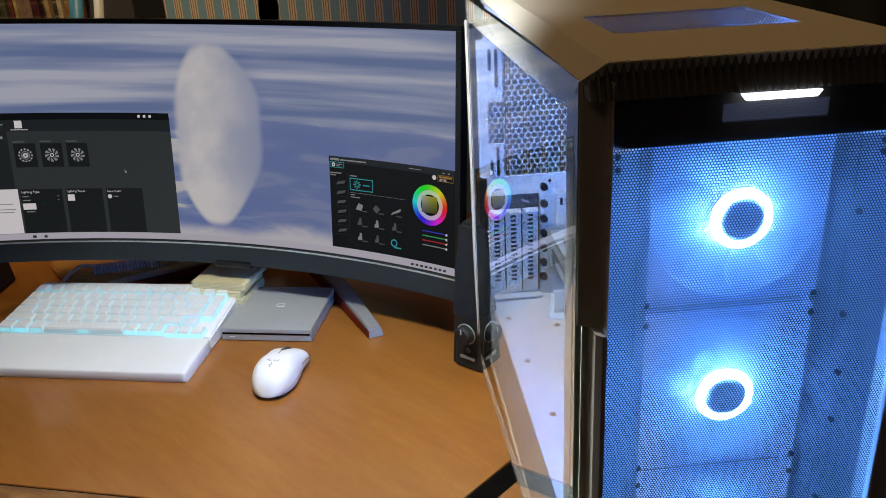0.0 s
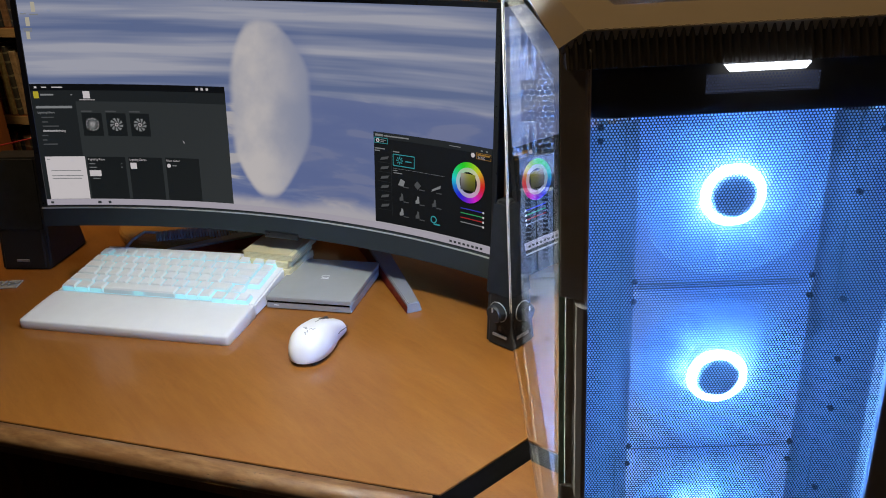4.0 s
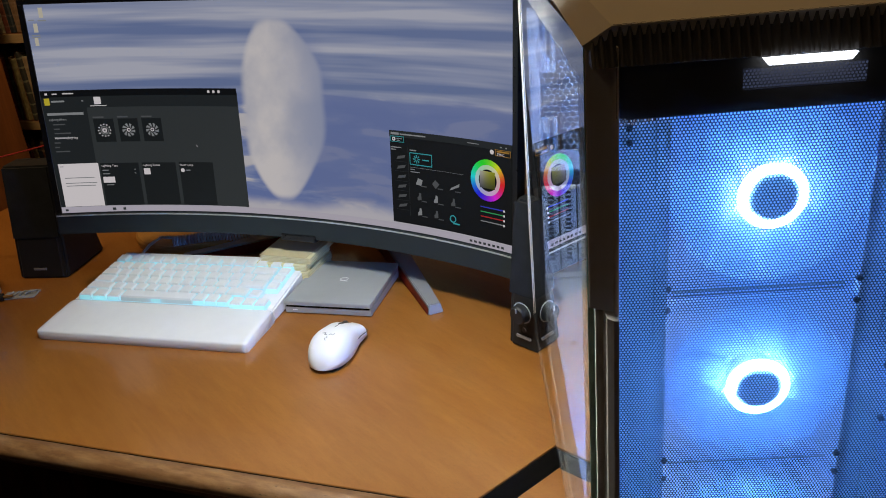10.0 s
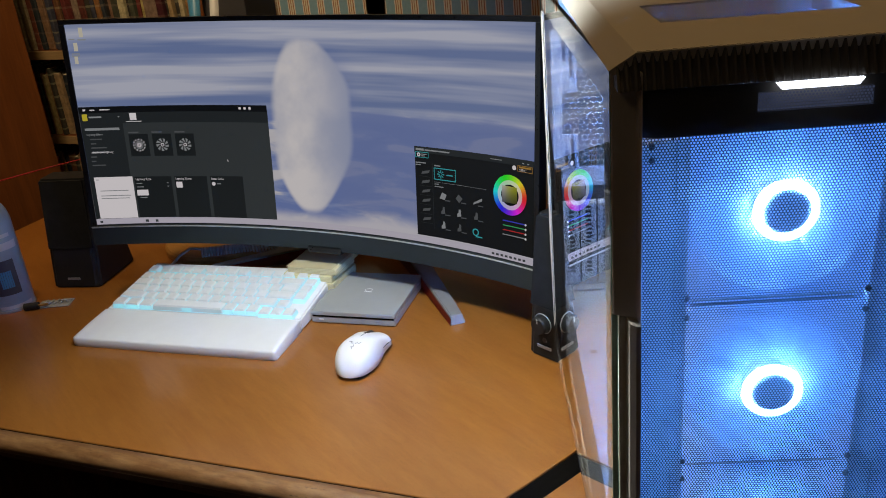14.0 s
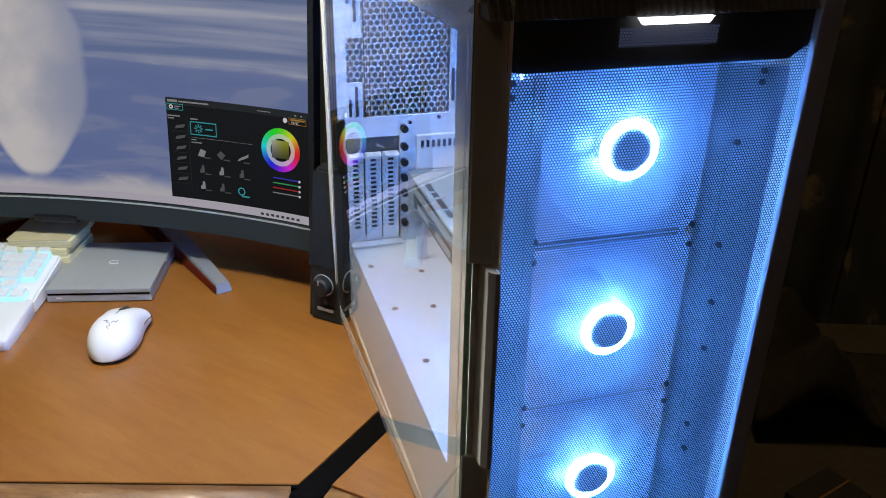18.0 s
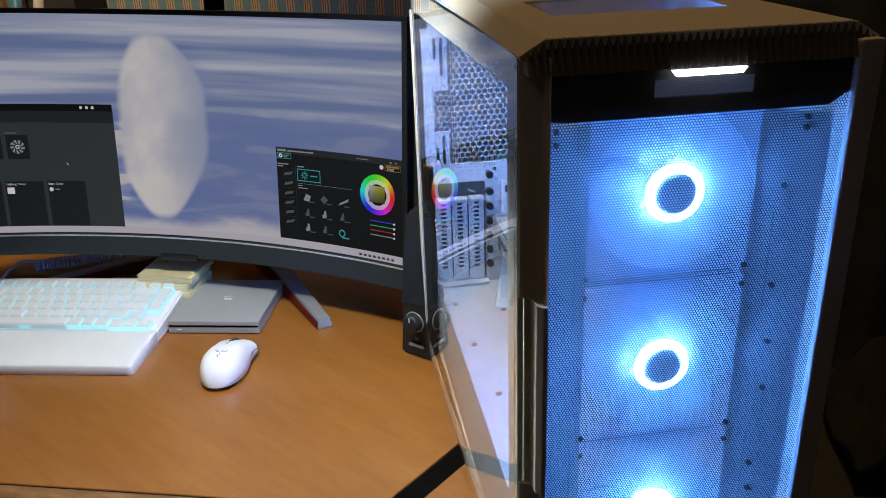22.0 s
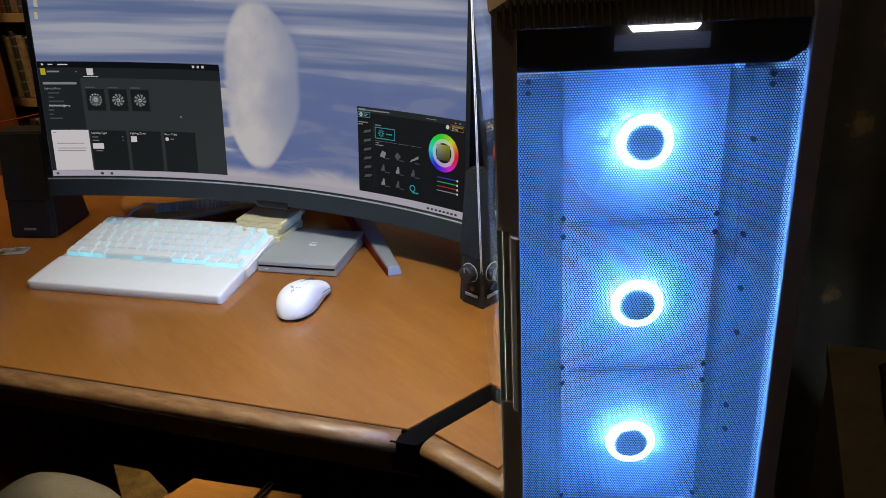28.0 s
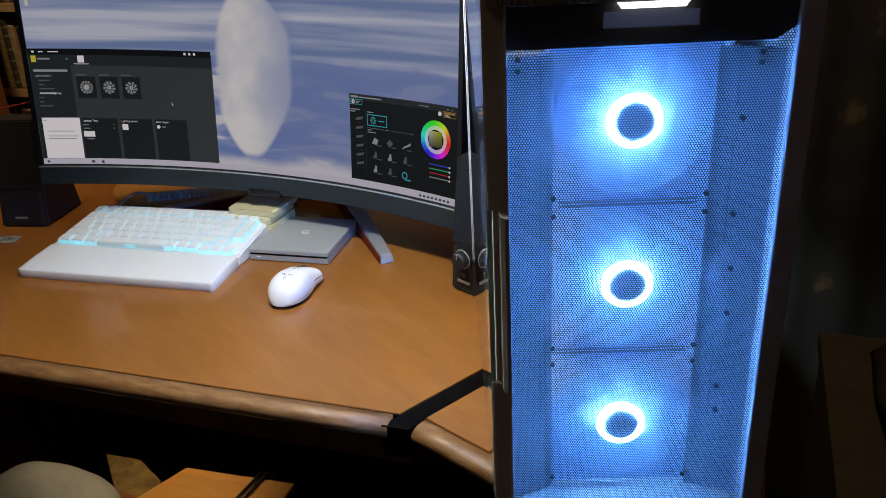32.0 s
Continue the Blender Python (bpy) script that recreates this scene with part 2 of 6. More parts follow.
def tube(points, r, seg=8, closed_ends=True):
    """A round bar along a line of points."""
    bm = bmesh.new()
    rings = []
    pts = [Vector(p) for p in points]
    for i, p in enumerate(pts):
        d = (pts[min(i + 1, len(pts) - 1)] - pts[max(i - 1, 0)]).normalized()
        a = d.orthogonal().normalized() if i == 0 else (rings_a - d * rings_a.dot(d)).normalized()
        rings_a = a
        b = d.cross(a)
        rings.append([bm.verts.new(p + (a * math.cos(k * math.tau / seg) + b * math.sin(k * math.tau / seg)) * r) for k in range(seg)])
    for q, w in zip(rings, rings[1:]):
        for k in range(seg):
            bm.faces.new((q[k], q[(k + 1) % seg], w[(k + 1) % seg], w[k]))
    if closed_ends:
        bm.faces.new(rings[0][::-1])
        bm.faces.new(rings[-1])
    return bm


def lathe(profile, seg=32, axis="z"):
    """A turned body from (radius, height) pairs, from bottom to top."""
    bm = bmesh.new()
    rings = []
    for r, z in profile:
        rings.append([bm.verts.new((r * math.cos(k * math.tau / seg), r * math.sin(k * math.tau / seg), z)) for k in range(seg)])
    for q, w in zip(rings, rings[1:]):
        for k in range(seg):
            bm.faces.new((q[k], q[(k + 1) % seg], w[(k + 1) % seg], w[k]))
    bm.faces.new(rings[0][::-1])
    bm.faces.new(rings[-1])
    if axis == "y":
        bmesh.ops.rotate(bm, verts=bm.verts[:], matrix=Matrix.Rotation(radians(90), 3, "X"))
    return bm

# ---- the room ----
def stripes():
    """Blue and cream striped wallpaper with thin red-brown lines."""
    m, t, b = nodes_of("striped_wallpaper")
    c = t.nodes.new("ShaderNodeTexCoord")
    s = t.nodes.new("ShaderNodeSeparateXYZ")
    t.links.new(c.outputs["Object"], s.inputs[0])
    x = maths(t, "DIVIDE", maths(t, "ADD", s.outputs[0], 10.0), 0.0435)
    f = maths(t, "FRACT", x)
    cream, blue, rust, pale = (0.72, 0.67, 0.52), (0.24, 0.42, 0.54), (0.40, 0.19, 0.10), (0.78, 0.73, 0.62)
    r = t.nodes.new("ShaderNodeValToRGB")
    r.color_ramp.interpolation = "CONSTANT"
    stops = [(0.0, blue), (0.46, pale), (0.52, rust), (0.58, cream), (0.66, rust), (0.70, cream), (0.80, rust), (0.86, pale), (0.93, blue)]
    els = r.color_ramp.elements
    while len(els) < len(stops):
        els.new(0.5)
    for e, (p, col) in zip(els, stops):
        e.position, e.color = p, (*col, 1)
    t.links.new(f, r.inputs[0])
    n = noise_of(t, mapped(t), 120, 4)
    t.links.new(mixed(t, 0.25, r.outputs[0], ramp_of(t, n, [(0.3, (0.55, 0.55, 0.55)), (0.7, (1, 1, 1))]), "MULTIPLY"), b.inputs["Base Color"])
    b.inputs["Roughness"].default_value = 0.8
    bumped(t, b, n, 0.2, 0.0006)
    return m


def damask():
    """Wall hanging with scattered pale ornaments, its colour darkened for the unlit corner."""
    m, t, b = nodes_of("unlit_damask")
    v = t.nodes.new("ShaderNodeTexVoronoi")
    v.inputs["Scale"].default_value = 7.5
    v.inputs["Randomness"].default_value = 0.35
    t.links.new(mapped(t, (1, 1, 0.8)), v.inputs["Vector"])
    n = noise_of(t, mapped(t), 34, 3)
    d = maths(t, "ADD", v.outputs["Distance"], maths(t, "MULTIPLY", n, 0.5))
    t.links.new(ramp_of(t, d, [(0.36, (0.30, 0.25, 0.16)), (0.46, (0.075, 0.085, 0.088)), (1.0, (0.045, 0.055, 0.062))]), b.inputs["Base Color"])
    b.inputs["Roughness"].default_value = 0.85
    return m


def setting(name, bm, material, label):
    return tagged(part(name, bm, material), label, "", "", "structure")


M["stripes"], M["damask"] = stripes(), damask()
setting("floor", box(-2.4, 0.9, -2.2, 2.15, -0.1, 0.0), M["carpet"], "dark brown floor in deep shade")
setting("wall_north", box(-2.4, 0.9, 2.05, 2.15, 0.0, 2.6), M["stripes"], "wall with blue and cream striped wallpaper")
setting("wall_east", box(0.8, 0.9, -2.2, 2.05, 0.0, 2.6), M["damask"], "wall with faint pale ornaments, coloured very dark for the unlit corner")
setting("wall_west", box(-2.4, -2.3, -2.2, 2.05, 0.0, 2.6), M["plaster"], "plain plastered wall")
setting("wall_south", box(-2.3, 0.8, -2.2, -2.1, 0.0, 2.6), M["plaster"], "plain plastered wall behind")
setting("ceiling", box(-2.3, 0.8, -2.1, 2.05, 2.5, 2.6), M["plaster"], "plain plastered ceiling")

# ---- desk ----
DESK = 0.75
desk = thing("corner_desk", pose(0, 0, 0), "brown veneered corner desk with rounded wooden front edge", "desk")


def front(x):
    """The y of the straight front edge of the veneer."""
    return 0.733 + 0.037 * (x + 0.09)


GAP = Vector((0.48, 0.877))  # direction of the joint between the two desk leaves
A0, B0 = Vector((-0.094, 0.7329)), Vector((-0.064, 0.7335))
A1, B1 = A0 + GAP * 0.5, B0 + GAP * 0.5
part("main_leaf", prism([(-1.30, front(-1.30)), (A0.x, A0.y), (A1.x, A1.y), (0.10, 1.566), (-1.30, 1.566)], DESK - 0.028, DESK, 0.0008, 1), M["desk"], desk, "warm brown veneer top")
part("corner_leaf", prism([(B0.x, B0.y), (0.272, 0.5873), (0.272, B1.y), (B1.x, B1.y)], DESK - 0.028, DESK, 0.0008, 1), M["desk"], desk, "warm brown veneer top")
part("joint_strip", prism([(A0.x - 0.012, A0.y - 0.022), (B0.x - 0.012, B0.y - 0.022), (B1.x, B1.y), (A1.x, A1.y)], DESK - 0.040, DESK - 0.0025), M["black"], desk, "black gap strip between the two leaves")


def bullnose(p, q, r=0.0115):
    """A half-round moulding in front of the edge from p to q."""
    bm = bmesh.new()
    p, q = Vector((*p, 0)), Vector((*q, 0))
    d = (q - p).normalized()
    out = Vector((d.y, -d.x, 0))
    prof = [(0.0, 0.0)] + [(0.008 + math.sin(a) * r * 1.25, -r * 0.92 + math.cos(a) * r * 0.92) for a in np.linspace(0, math.pi, 11)] + [(0.0, -r * 1.84)]
    rings = [[bm.verts.new(e + out * o + Vector((0, 0, DESK + h))) for o, h in prof] for e in [p + (q - p) * k / 12 for k in range(13)]]
    n = len(prof)
    for a, b in zip(rings, rings[1:]):
        for k in range(n):
            bm.faces.new((a[k], a[(k + 1) % n], b[(k + 1) % n], b[k]))
    bm.faces.new(rings[0])
    bm.faces.new(rings[-1][::-1])
    bmesh.ops.recalc_face_normals(bm, faces=bm.faces[:])
    return bm


def off(p, d):
    return (p[0], p[1] - d)


part("main_moulding", bullnose(off((-1.30, front(-1.30)), 0.003), off((A0.x - 0.006, A0.y), 0.003)), M["edge"], desk, "rounded solid wood front edge", True)
part("corner_moulding", bullnose((B0.x + 0.001, B0.y - 0.0035), (0.272, 0.5838)), M["edge"], desk, "rounded solid wood front edge", True)
part("edge_line", prism([(-1.30, front(-1.30) - 0.0032), (A0.x, A0.y - 0.0032), (A0.x, A0.y + 0.0002), (-1.30, front(-1.30) + 0.0002)], DESK - 0.02, DESK - 0.0015), M["black"], desk, "thin dark joint line")
part("apron", prism([(-1.28, 0.80), (-0.13, 0.83), (-0.13, 0.85), (-1.28, 0.82)], 0.60, DESK - 0.029), M["dark_wood"], desk)
part("side_panel", box(-1.29, -1.262, 0.80, 1.55, 0.0, DESK - 0.029, 0.001, 1), M["dark_wood"], desk)
part("back_panel", box(-1.262, 0.10, 1.53, 1.55, 0.0, DESK - 0.029, 0.001, 1), M["dark_wood"], desk)
part("corner_support", box(0.02, 0.05, 0.90, 1.10, 0.0, DESK - 0.029, 0.001, 1), M["dark_wood"], desk)

# ---- curved monitor ----
RAD, HALF, TALL = 0.8665, 0.3621, 0.1517
MON = Matrix.Translation((-0.4864, 1.1464, 1.0098)) @ Matrix.Rotation(0.0276, 4, "Z") @ Matrix.Rotation(-0.0924, 4, "X") @ Matrix.Rotation(0.0323, 4, "Y")
monitor = thing("curved_monitor", MON, "wide curved computer monitor, switched on, with black bezel and charcoal chin", "monitor")


def bend(u, v, lift=0.0):
    """A place on the curved face; u, v run from 0 to 1 over the picture, lift goes towards the viewer."""
    th = (2 * u - 1) * HALF / RAD
    r = RAD - lift
    return Vector((r * math.sin(th), -RAD + r * math.cos(th), (2 * v - 1) * TALL))


def curved_slab(u0, u1, v0, v1, near, far, n=24, bevel=0.0):
    """A slab that follows the curve, from lift `near` back to lift `far`."""
    bm = bmesh.new()
    rows = []
    for k in range(n + 1):
        u = u0 + (u1 - u0) * k / n
        rows.append([bm.verts.new(bend(u, v, l)) for v, l in ((v0, near), (v1, near), (v1, far), (v0, far))])
    for a, b in zip(rows, rows[1:]):
        for k in range(4):
            bm.faces.new((a[k], a[(k + 1) % 4], b[(k + 1) % 4], b[k]))
    bm.faces.new(rows[0])
    bm.faces.new(rows[-1][::-1])
    bmesh.ops.recalc_face_normals(bm, faces=bm.faces[:])
    if bevel:
        sharp = [e for e in bm.edges if e.calc_face_angle(0) > 0.8]
        bmesh.ops.bevel(bm, geom=sharp, offset=bevel, segments=2, affect="EDGES", profile=0.6)
    return bm


def sheet(polys, lift=0.0, n=48):
    """A curved sheet of one face thickness; polys: (u0, u1, v0, v1) boxes."""
    bm = bmesh.new()
    uv = bm.loops.layers.uv.new("UVMap")
    for u0, u1, v0, v1 in polys:
        k_n = max(1, int(n * (u1 - u0)))
        cols = [[bm.verts.new(bend(u0 + (u1 - u0) * k / k_n, v, lift)) for v in (v0, v1)] for k in range(k_n + 1)]
        for k in range(k_n):
            f = bm.faces.new((cols[k][0], cols[k + 1][0], cols[k + 1][1], cols[k][1]))
            for loop, (a, b) in zip(f.loops, ((k, v0), (k + 1, v0), (k + 1, v1), (k, v1))):
                loop[uv].uv = (u0 + (u1 - u0) * a / k_n, b)
    return bm


def outline(points, lift):
    """A flat patch on the curve from a polygon of (u, v)."""
    bm = bmesh.new()
    bm.faces.new([bm.verts.new(bend(u, v, lift)) for u, v in points])
    return bm


def ring_patch(cu, cv, r0, r1, lift, seg=40, a0=0.0, a1=math.tau):
    """A flat ring on the curve; radii in metres."""
    bm = bmesh.new()
    rows = []
    for k in range(seg + 1):
        a = a0 + (a1 - a0) * k / seg
        rows.append([bm.verts.new(bend(cu + r * math.cos(a) / (2 * HALF), cv + r * math.sin(a) / (2 * TALL), lift)) for r in (r0, r1)])
    for p, q in zip(rows, rows[1:]):
        bm.faces.new((p[0], p[1], q[1], q[0]))
    return bm


SCREEN = 0.58  # how bright the white of the screen is


def wallpaper_picture():
    """Snow field in blue shade with soft bands and one plain pale upright shape."""
    m, t, b = nodes_of("screen_picture")
    c = t.nodes.new("ShaderNodeUVMap")
    c.uv_map = "UVMap"
    s = t.nodes.new("ShaderNodeSeparateXYZ")
    t.links.new(c.outputs[0], s.inputs[0])
    u, v = s.outputs[0], s.outputs[1]

    def streak(scale_u, scale_v, detail, seed, dist=0.0):
        mp = t.nodes.new("ShaderNodeMapping")
        mp.inputs["Scale"].default_value = (scale_u, scale_v, 1)
        mp.inputs["Location"].default_value = (seed, seed * 1.7, seed * 0.6)
        t.links.new(c.outputs[0], mp.inputs["Vector"])
        n = t.nodes.new("ShaderNodeTexNoise")
        n.inputs["Scale"].default_value, n.inputs["Detail"].default_value = 1.0, detail
        n.inputs["Distortion"].default_value = dist
        t.links.new(mp.outputs[0], n.inputs["Vector"])
        return n.outputs["Fac"]

    def smooth(x, lo, hi):
        n = t.nodes.new("ShaderNodeMapRange")
        n.interpolation_type = "SMOOTHSTEP"
        n.inputs["From Min"].default_value, n.inputs["From Max"].default_value = lo, hi
        t.links.new(x, n.inputs["Value"])
        return n.outputs["Result"]

    bands = ramp_of(t, streak(1.4, 13.0, 3, 3.1), [(0.36, (0.17, 0.225, 0.42)), (0.5, (0.33, 0.37, 0.53)), (0.62, (0.53, 0.54, 0.64))])
    low_v = smooth(v, 0.62, 0.52)
    snow = ramp_of(t, streak(5.0, 9.0, 6, 7.3, 0.6), [(0.44, (0.16, 0.215, 0.46)), (0.53, (0.27, 0.32, 0.52)), (0.58, (0.60, 0.57, 0.60)), (0.75, (0.66, 0.63, 0.64))])
    col = mixed(t, low_v, bands, snow)
    # broad blue shade to the right of the shape, pale snow towards the bottom
    shade = maths(t, "MULTIPLY", smooth(u, 0.52, 0.58), smooth(maths(t, "ADD", v, maths(t, "MULTIPLY", streak(3.0, 9, 4, 2.2), 0.12)), 0.665, 0.645))
    shade = maths(t, "MULTIPLY", shade, smooth(maths(t, "ADD", v, maths(t, "MULTIPLY", streak(6, 8, 4, 1.2), 0.16)), 0.12, 0.20))
    col = mixed(t, maths(t, "MULTIPLY", shade, 0.85), col, (0.165, 0.215, 0.445))
    bottom = smooth(maths(t, "ADD", v, maths(t, "MULTIPLY", streak(5, 3, 4, 4.4), 0.12)), 0.17, 0.10)
    col = mixed(t, bottom, col, (0.60, 0.57, 0.62))

    def blob(cu, cv, ru, rv, soft=0.25):
        a = maths(t, "DIVIDE", maths(t, "SUBTRACT", u, cu), ru)
        d = maths(t, "DIVIDE", maths(t, "SUBTRACT", v, cv), rv)
        q = maths(t, "SQRT", maths(t, "ADD", maths(t, "MULTIPLY", a, a), maths(t, "MULTIPLY", d, d)))
        return smooth(q, 1.0, 1.0 - soft)

    halo = blob(0.535, 0.60, 0.095, 0.36, 0.7)
    col = mixed(t, maths(t, "MULTIPLY", halo, 0.75), col, (0.19, 0.24, 0.47))
    # one plain pale form with a rounded outline, tapering towards its foot
    lean_u = maths(t, "ADD", u, maths(t, "MULTIPLY", maths(t, "SUBTRACT", streak(9, 14, 4, 5.5), 0.5), 0.004))
    right = maths(t, "ADD", maths(t, "MULTIPLY_ADD", smooth(v, 0.02, 0.45), 0.070, 0.528), maths(t, "MULTIPLY", smooth(v, 0.66, 0.99), -0.060))
    left = maths(t, "ADD", maths(t, "MULTIPLY_ADD", smooth(v, 0.62, 0.97), 0.030, 0.448), maths(t, "MULTIPLY", smooth(v, 0.02, 0.35), -0.038))
    a = maths(t, "DIVIDE", maths(t, "SUBTRACT", lean_u, maths(t, "MULTIPLY", maths(t, "ADD", left, right), 0.5)), maths(t, "MULTIPLY", maths(t, "SUBTRACT", right, left), 0.5))
    d = maths(t, "DIVIDE", maths(t, "SUBTRACT", v, 0.500), 0.43)
    body = smooth(maths(t, "ADD", maths(t, "POWER", maths(t, "ABSOLUTE", a), 3.0), maths(t, "POWER", maths(t, "ABSOLUTE", d), 6.0)), 1.0, 0.55)
    tone = ramp_of(t, streak(9, 3.5, 5, 9.1), [(0.36, (0.52, 0.52, 0.60)), (0.60, (0.76, 0.71, 0.71))])
    tone = mixed(t, maths(t, "MULTIPLY", smooth(lean_u, 0.47, 0.60), 0.9), tone, (0.33, 0.37, 0.53))
    col = mixed(t, body, col, tone)
    b.inputs["Base Color"].default_value = (0.004, 0.004, 0.005, 1)
    b.inputs["Roughness"].default_value = 0.6
    b.inputs["Specular IOR Level"].default_value = 0.06
    t.links.new(col, b.inputs["Emission Color"])
    b.inputs["Emission Strength"].default_value = SCREEN
    return m


def lit(name, colour):
    m = glow(name, colour, SCREEN)
    m.cycles.emission_sampling = "NONE"
    return m


screen = part("screen", sheet([(0, 1, 0, 1)]), wallpaper_picture(), monitor, "lit picture of blue-shaded snow with a plain pale shape")
part("back_shell", curved_slab(0.012, 0.988, -0.095, 1.0, -0.0035, -0.034, 32, 0.004), M["black_plastic"], monitor, "dark plastic rear shell")
for n_, (u0, u1, v0, v1) in dict(top_bezel=(-0.011, 1.011, 1.0, 1.022), left_bezel=(-0.011, 0.0, -0.005, 1.0), right_bezel=(1.0, 1.011, -0.005, 1.0)).items():
    part(n_, curved_slab(u0, u1, v0, v1, 0.0025, -0.012, 32, 0.0008), M["bezel"], monitor)
part("chin", curved_slab(-0.011, 1.011, -0.108, -0.006, 0.0045, -0.02, 40, 0.0012), M["chin"], monitor, "charcoal lower bezel")
part("chin_edge", curved_slab(-0.011, 1.011, -0.0145, -0.008, 0.0052, 0.002, 40), M["silver"], monitor, "thin bright line along the lower bezel")
part("control_notch", curved_slab(0.474, 0.553, -0.122, -0.088, 0.0062, -0.012, 6, 0.002), M["bezel"], monitor, "small lip of the lower bezel")

# ---- what the screen shows: two dark windows, icons and bars, all thin lit sheets ----
ui = {k: lit("screen_" + k, c) for k, c in dict(
    ink=(0.006, 0.007, 0.008), slate=(0.040, 0.046, 0.048), slate_dark=(0.020, 0.024, 0.026), card=(0.014, 0.017, 0.018), white=(0.86, 0.80, 0.82), grey=(0.30, 0.31, 0.32), dim=(0.10, 0.105, 0.11),
    yellow=(0.62, 0.50, 0.04), teal=(0.05, 0.42, 0.46), bar=(0.56, 0.52, 0.60), blue=(0.05, 0.06, 0.62), green=(0.05, 0.42, 0.14), red=(0.52, 0.03, 0.03), amber=(0.42, 0.22, 0.04), folder=(0.62, 0.57, 0.46)).items()}
LIFT = 0.0008


def flat(name, boxes, kind, level=1, label="", parent=None, whole=False):
    """Thin lit sheets on the screen, one part for each box; whole: one part of all (a frame)."""
    made = None
    for group in ([boxes] if whole else [[b] for b in boxes]):
        made = part(name, sheet(group, LIFT * level, 60), ui[kind], parent or screen, label)
    return made


flat("taskbar", [(0, 1, 0.0, 0.030)], "bar", 1, "pale bar along the foot of the screen")
flat("taskbar_icon", [(0.008, 0.014, 0.009, 0.020), (0.106, 0.113, 0.008, 0.021), (0.128, 0.134, 0.008, 0.021)] + [(0.905 + 0.010 * k, 0.911 + 0.010 * k, 0.010, 0.020) for k in range(8)], "slate", 2)
flat("desktop_icon", [(0.026, 0.034, 0.940, 0.985), (0.012, 0.020, 0.875, 0.915), (0.010, 0.017, 0.815, 0.850)], "folder", 1, "small pale icons")
flat("icon_caption", [(0.022, 0.038, 0.925, 0.931), (0.006, 0.022, 0.860, 0.865), (0.006, 0.022, 0.850, 0.855), (0.004, 0.016, 0.928, 0.933)], "grey", 1)

# wide dark settings window
left_win = flat("settings_window", [(0.001, 0.405, 0.032, 0.585)], "slate", 2, "dark grey settings window")
flat("title_bar", [(0.001, 0.405, 0.575, 0.606)], "ink", 3, "", left_win)
flat("title_mark", [(0.010, 0.015, 0.586, 0.595), (0.024, 0.034, 0.588, 0.593), (0.044, 0.066, 0.588, 0.593)] + [(u, u + 0.005, 0.585, 0.597) for u in (0.343, 0.354, 0.365)], "white", 4, "", left_win)
flat("left_side", [(0.001, 0.088, 0.032, 0.575)], "slate_dark", 3, "", left_win)
flat("profile_mark", [(0.0067, 0.0171, 0.538, 0.571)], "yellow", 4, "small yellow square", left_win)
flat("device_mark", [(0.105, 0.119, 0.537, 0.572)], "white", 4, "white rounded device icon", left_win)
flat("device_line", [(0.096, 0.129, 0.5285, 0.5315)], "white", 4, "", left_win)
flat("heading_bar", [(0.008, 0.080, 0.489, 0.501)], "grey", 4, "grey heading", left_win)
flat("profile_bar", [(0.020, 0.046, 0.551, 0.559), (0.080, 0.084, 0.552, 0.557)], "grey", 4, "", left_win)
flat("menu_bar", [(0.0105, 0.040, 0.465, 0.471), (0.0157, 0.040, 0.442, 0.448), (0.0157, 0.027, 0.420, 0.426), (0.0155, 0.048, 0.399, 0.405), (0.012, 0.024, 0.353, 0.359), (0.012, 0.021, 0.331, 0.337), (0.012, 0.040, 0.310, 0.316)], "dim", 4, "", left_win)
flat("menu_bar_chosen", [(0.016, 0.050, 0.3755, 0.383)], "grey", 4, "", left_win)
flat("upper_strip", [(0.088, 0.405, 0.522, 0.575)], "slate_dark", 3, "", left_win)
for k, u in enumerate((0.097, 0.1468, 0.1962)):
    tile = flat("fan_tile", [(u, u + 0.0410, 0.354, 0.466)], "card", 4, "dark tile with a white fan icon", left_win)
    flat("tile_caption", [(u, u + 0.022, 0.471, 0.478)], "dim", 4, "", left_win)
    cu, cv = u + 0.0205, 0.411
    if k == 0:
        part("icon_core", ring_patch(cu, cv, 0.0015, 0.0036, LIFT * 5, 16), ui["white"], tile)
        part("icon_frame", ring_patch(cu, cv, 0.0050, 0.0060, LIFT * 5, 24), ui["grey"], tile)
        for j in range(12):
            a = math.tau * j / 12
            part("icon_dot", ring_patch(cu + 0.0088 * math.cos(a) / (2 * HALF), cv + 0.0088 * math.sin(a) / (2 * TALL), 0.0, 0.0011, LIFT * 5, 8), ui["white"], tile)
    else:
        part("icon_hub", ring_patch(cu, cv, 0.0016, 0.0028, LIFT * 5, 16), ui["white"], tile)
        for j in range(9):
            a = math.tau * j / 9
            q = [(0.0040, a), (0.0098, a + 0.30), (0.0098, a + 0.72), (0.0044, a + 0.38)]
            part("icon_blade", outline([(cu + r * math.cos(b) / (2 * HALF), cv + r * math.sin(b) / (2 * TALL)) for r, b in q], LIFT * 5), ui["grey"], tile)
flat("white_note", [(0.0105, 0.092, 0.034, 0.251)], "white", 4, "white note panel", left_win)
flat("note_line", [(0.020, 0.080, 0.178, 0.182), (0.020, 0.084, 0.152, 0.156), (0.020, 0.080, 0.138, 0.142), (0.014, 0.021, 0.236, 0.240)], "grey", 5, "", left_win)
flat("option_card", [(0.0957, 0.176, 0.034, 0.249), (0.183, 0.255, 0.034, 0.249), (0.2625, 0.336, 0.034, 0.251)], "card", 4, "dark option panels", left_win)
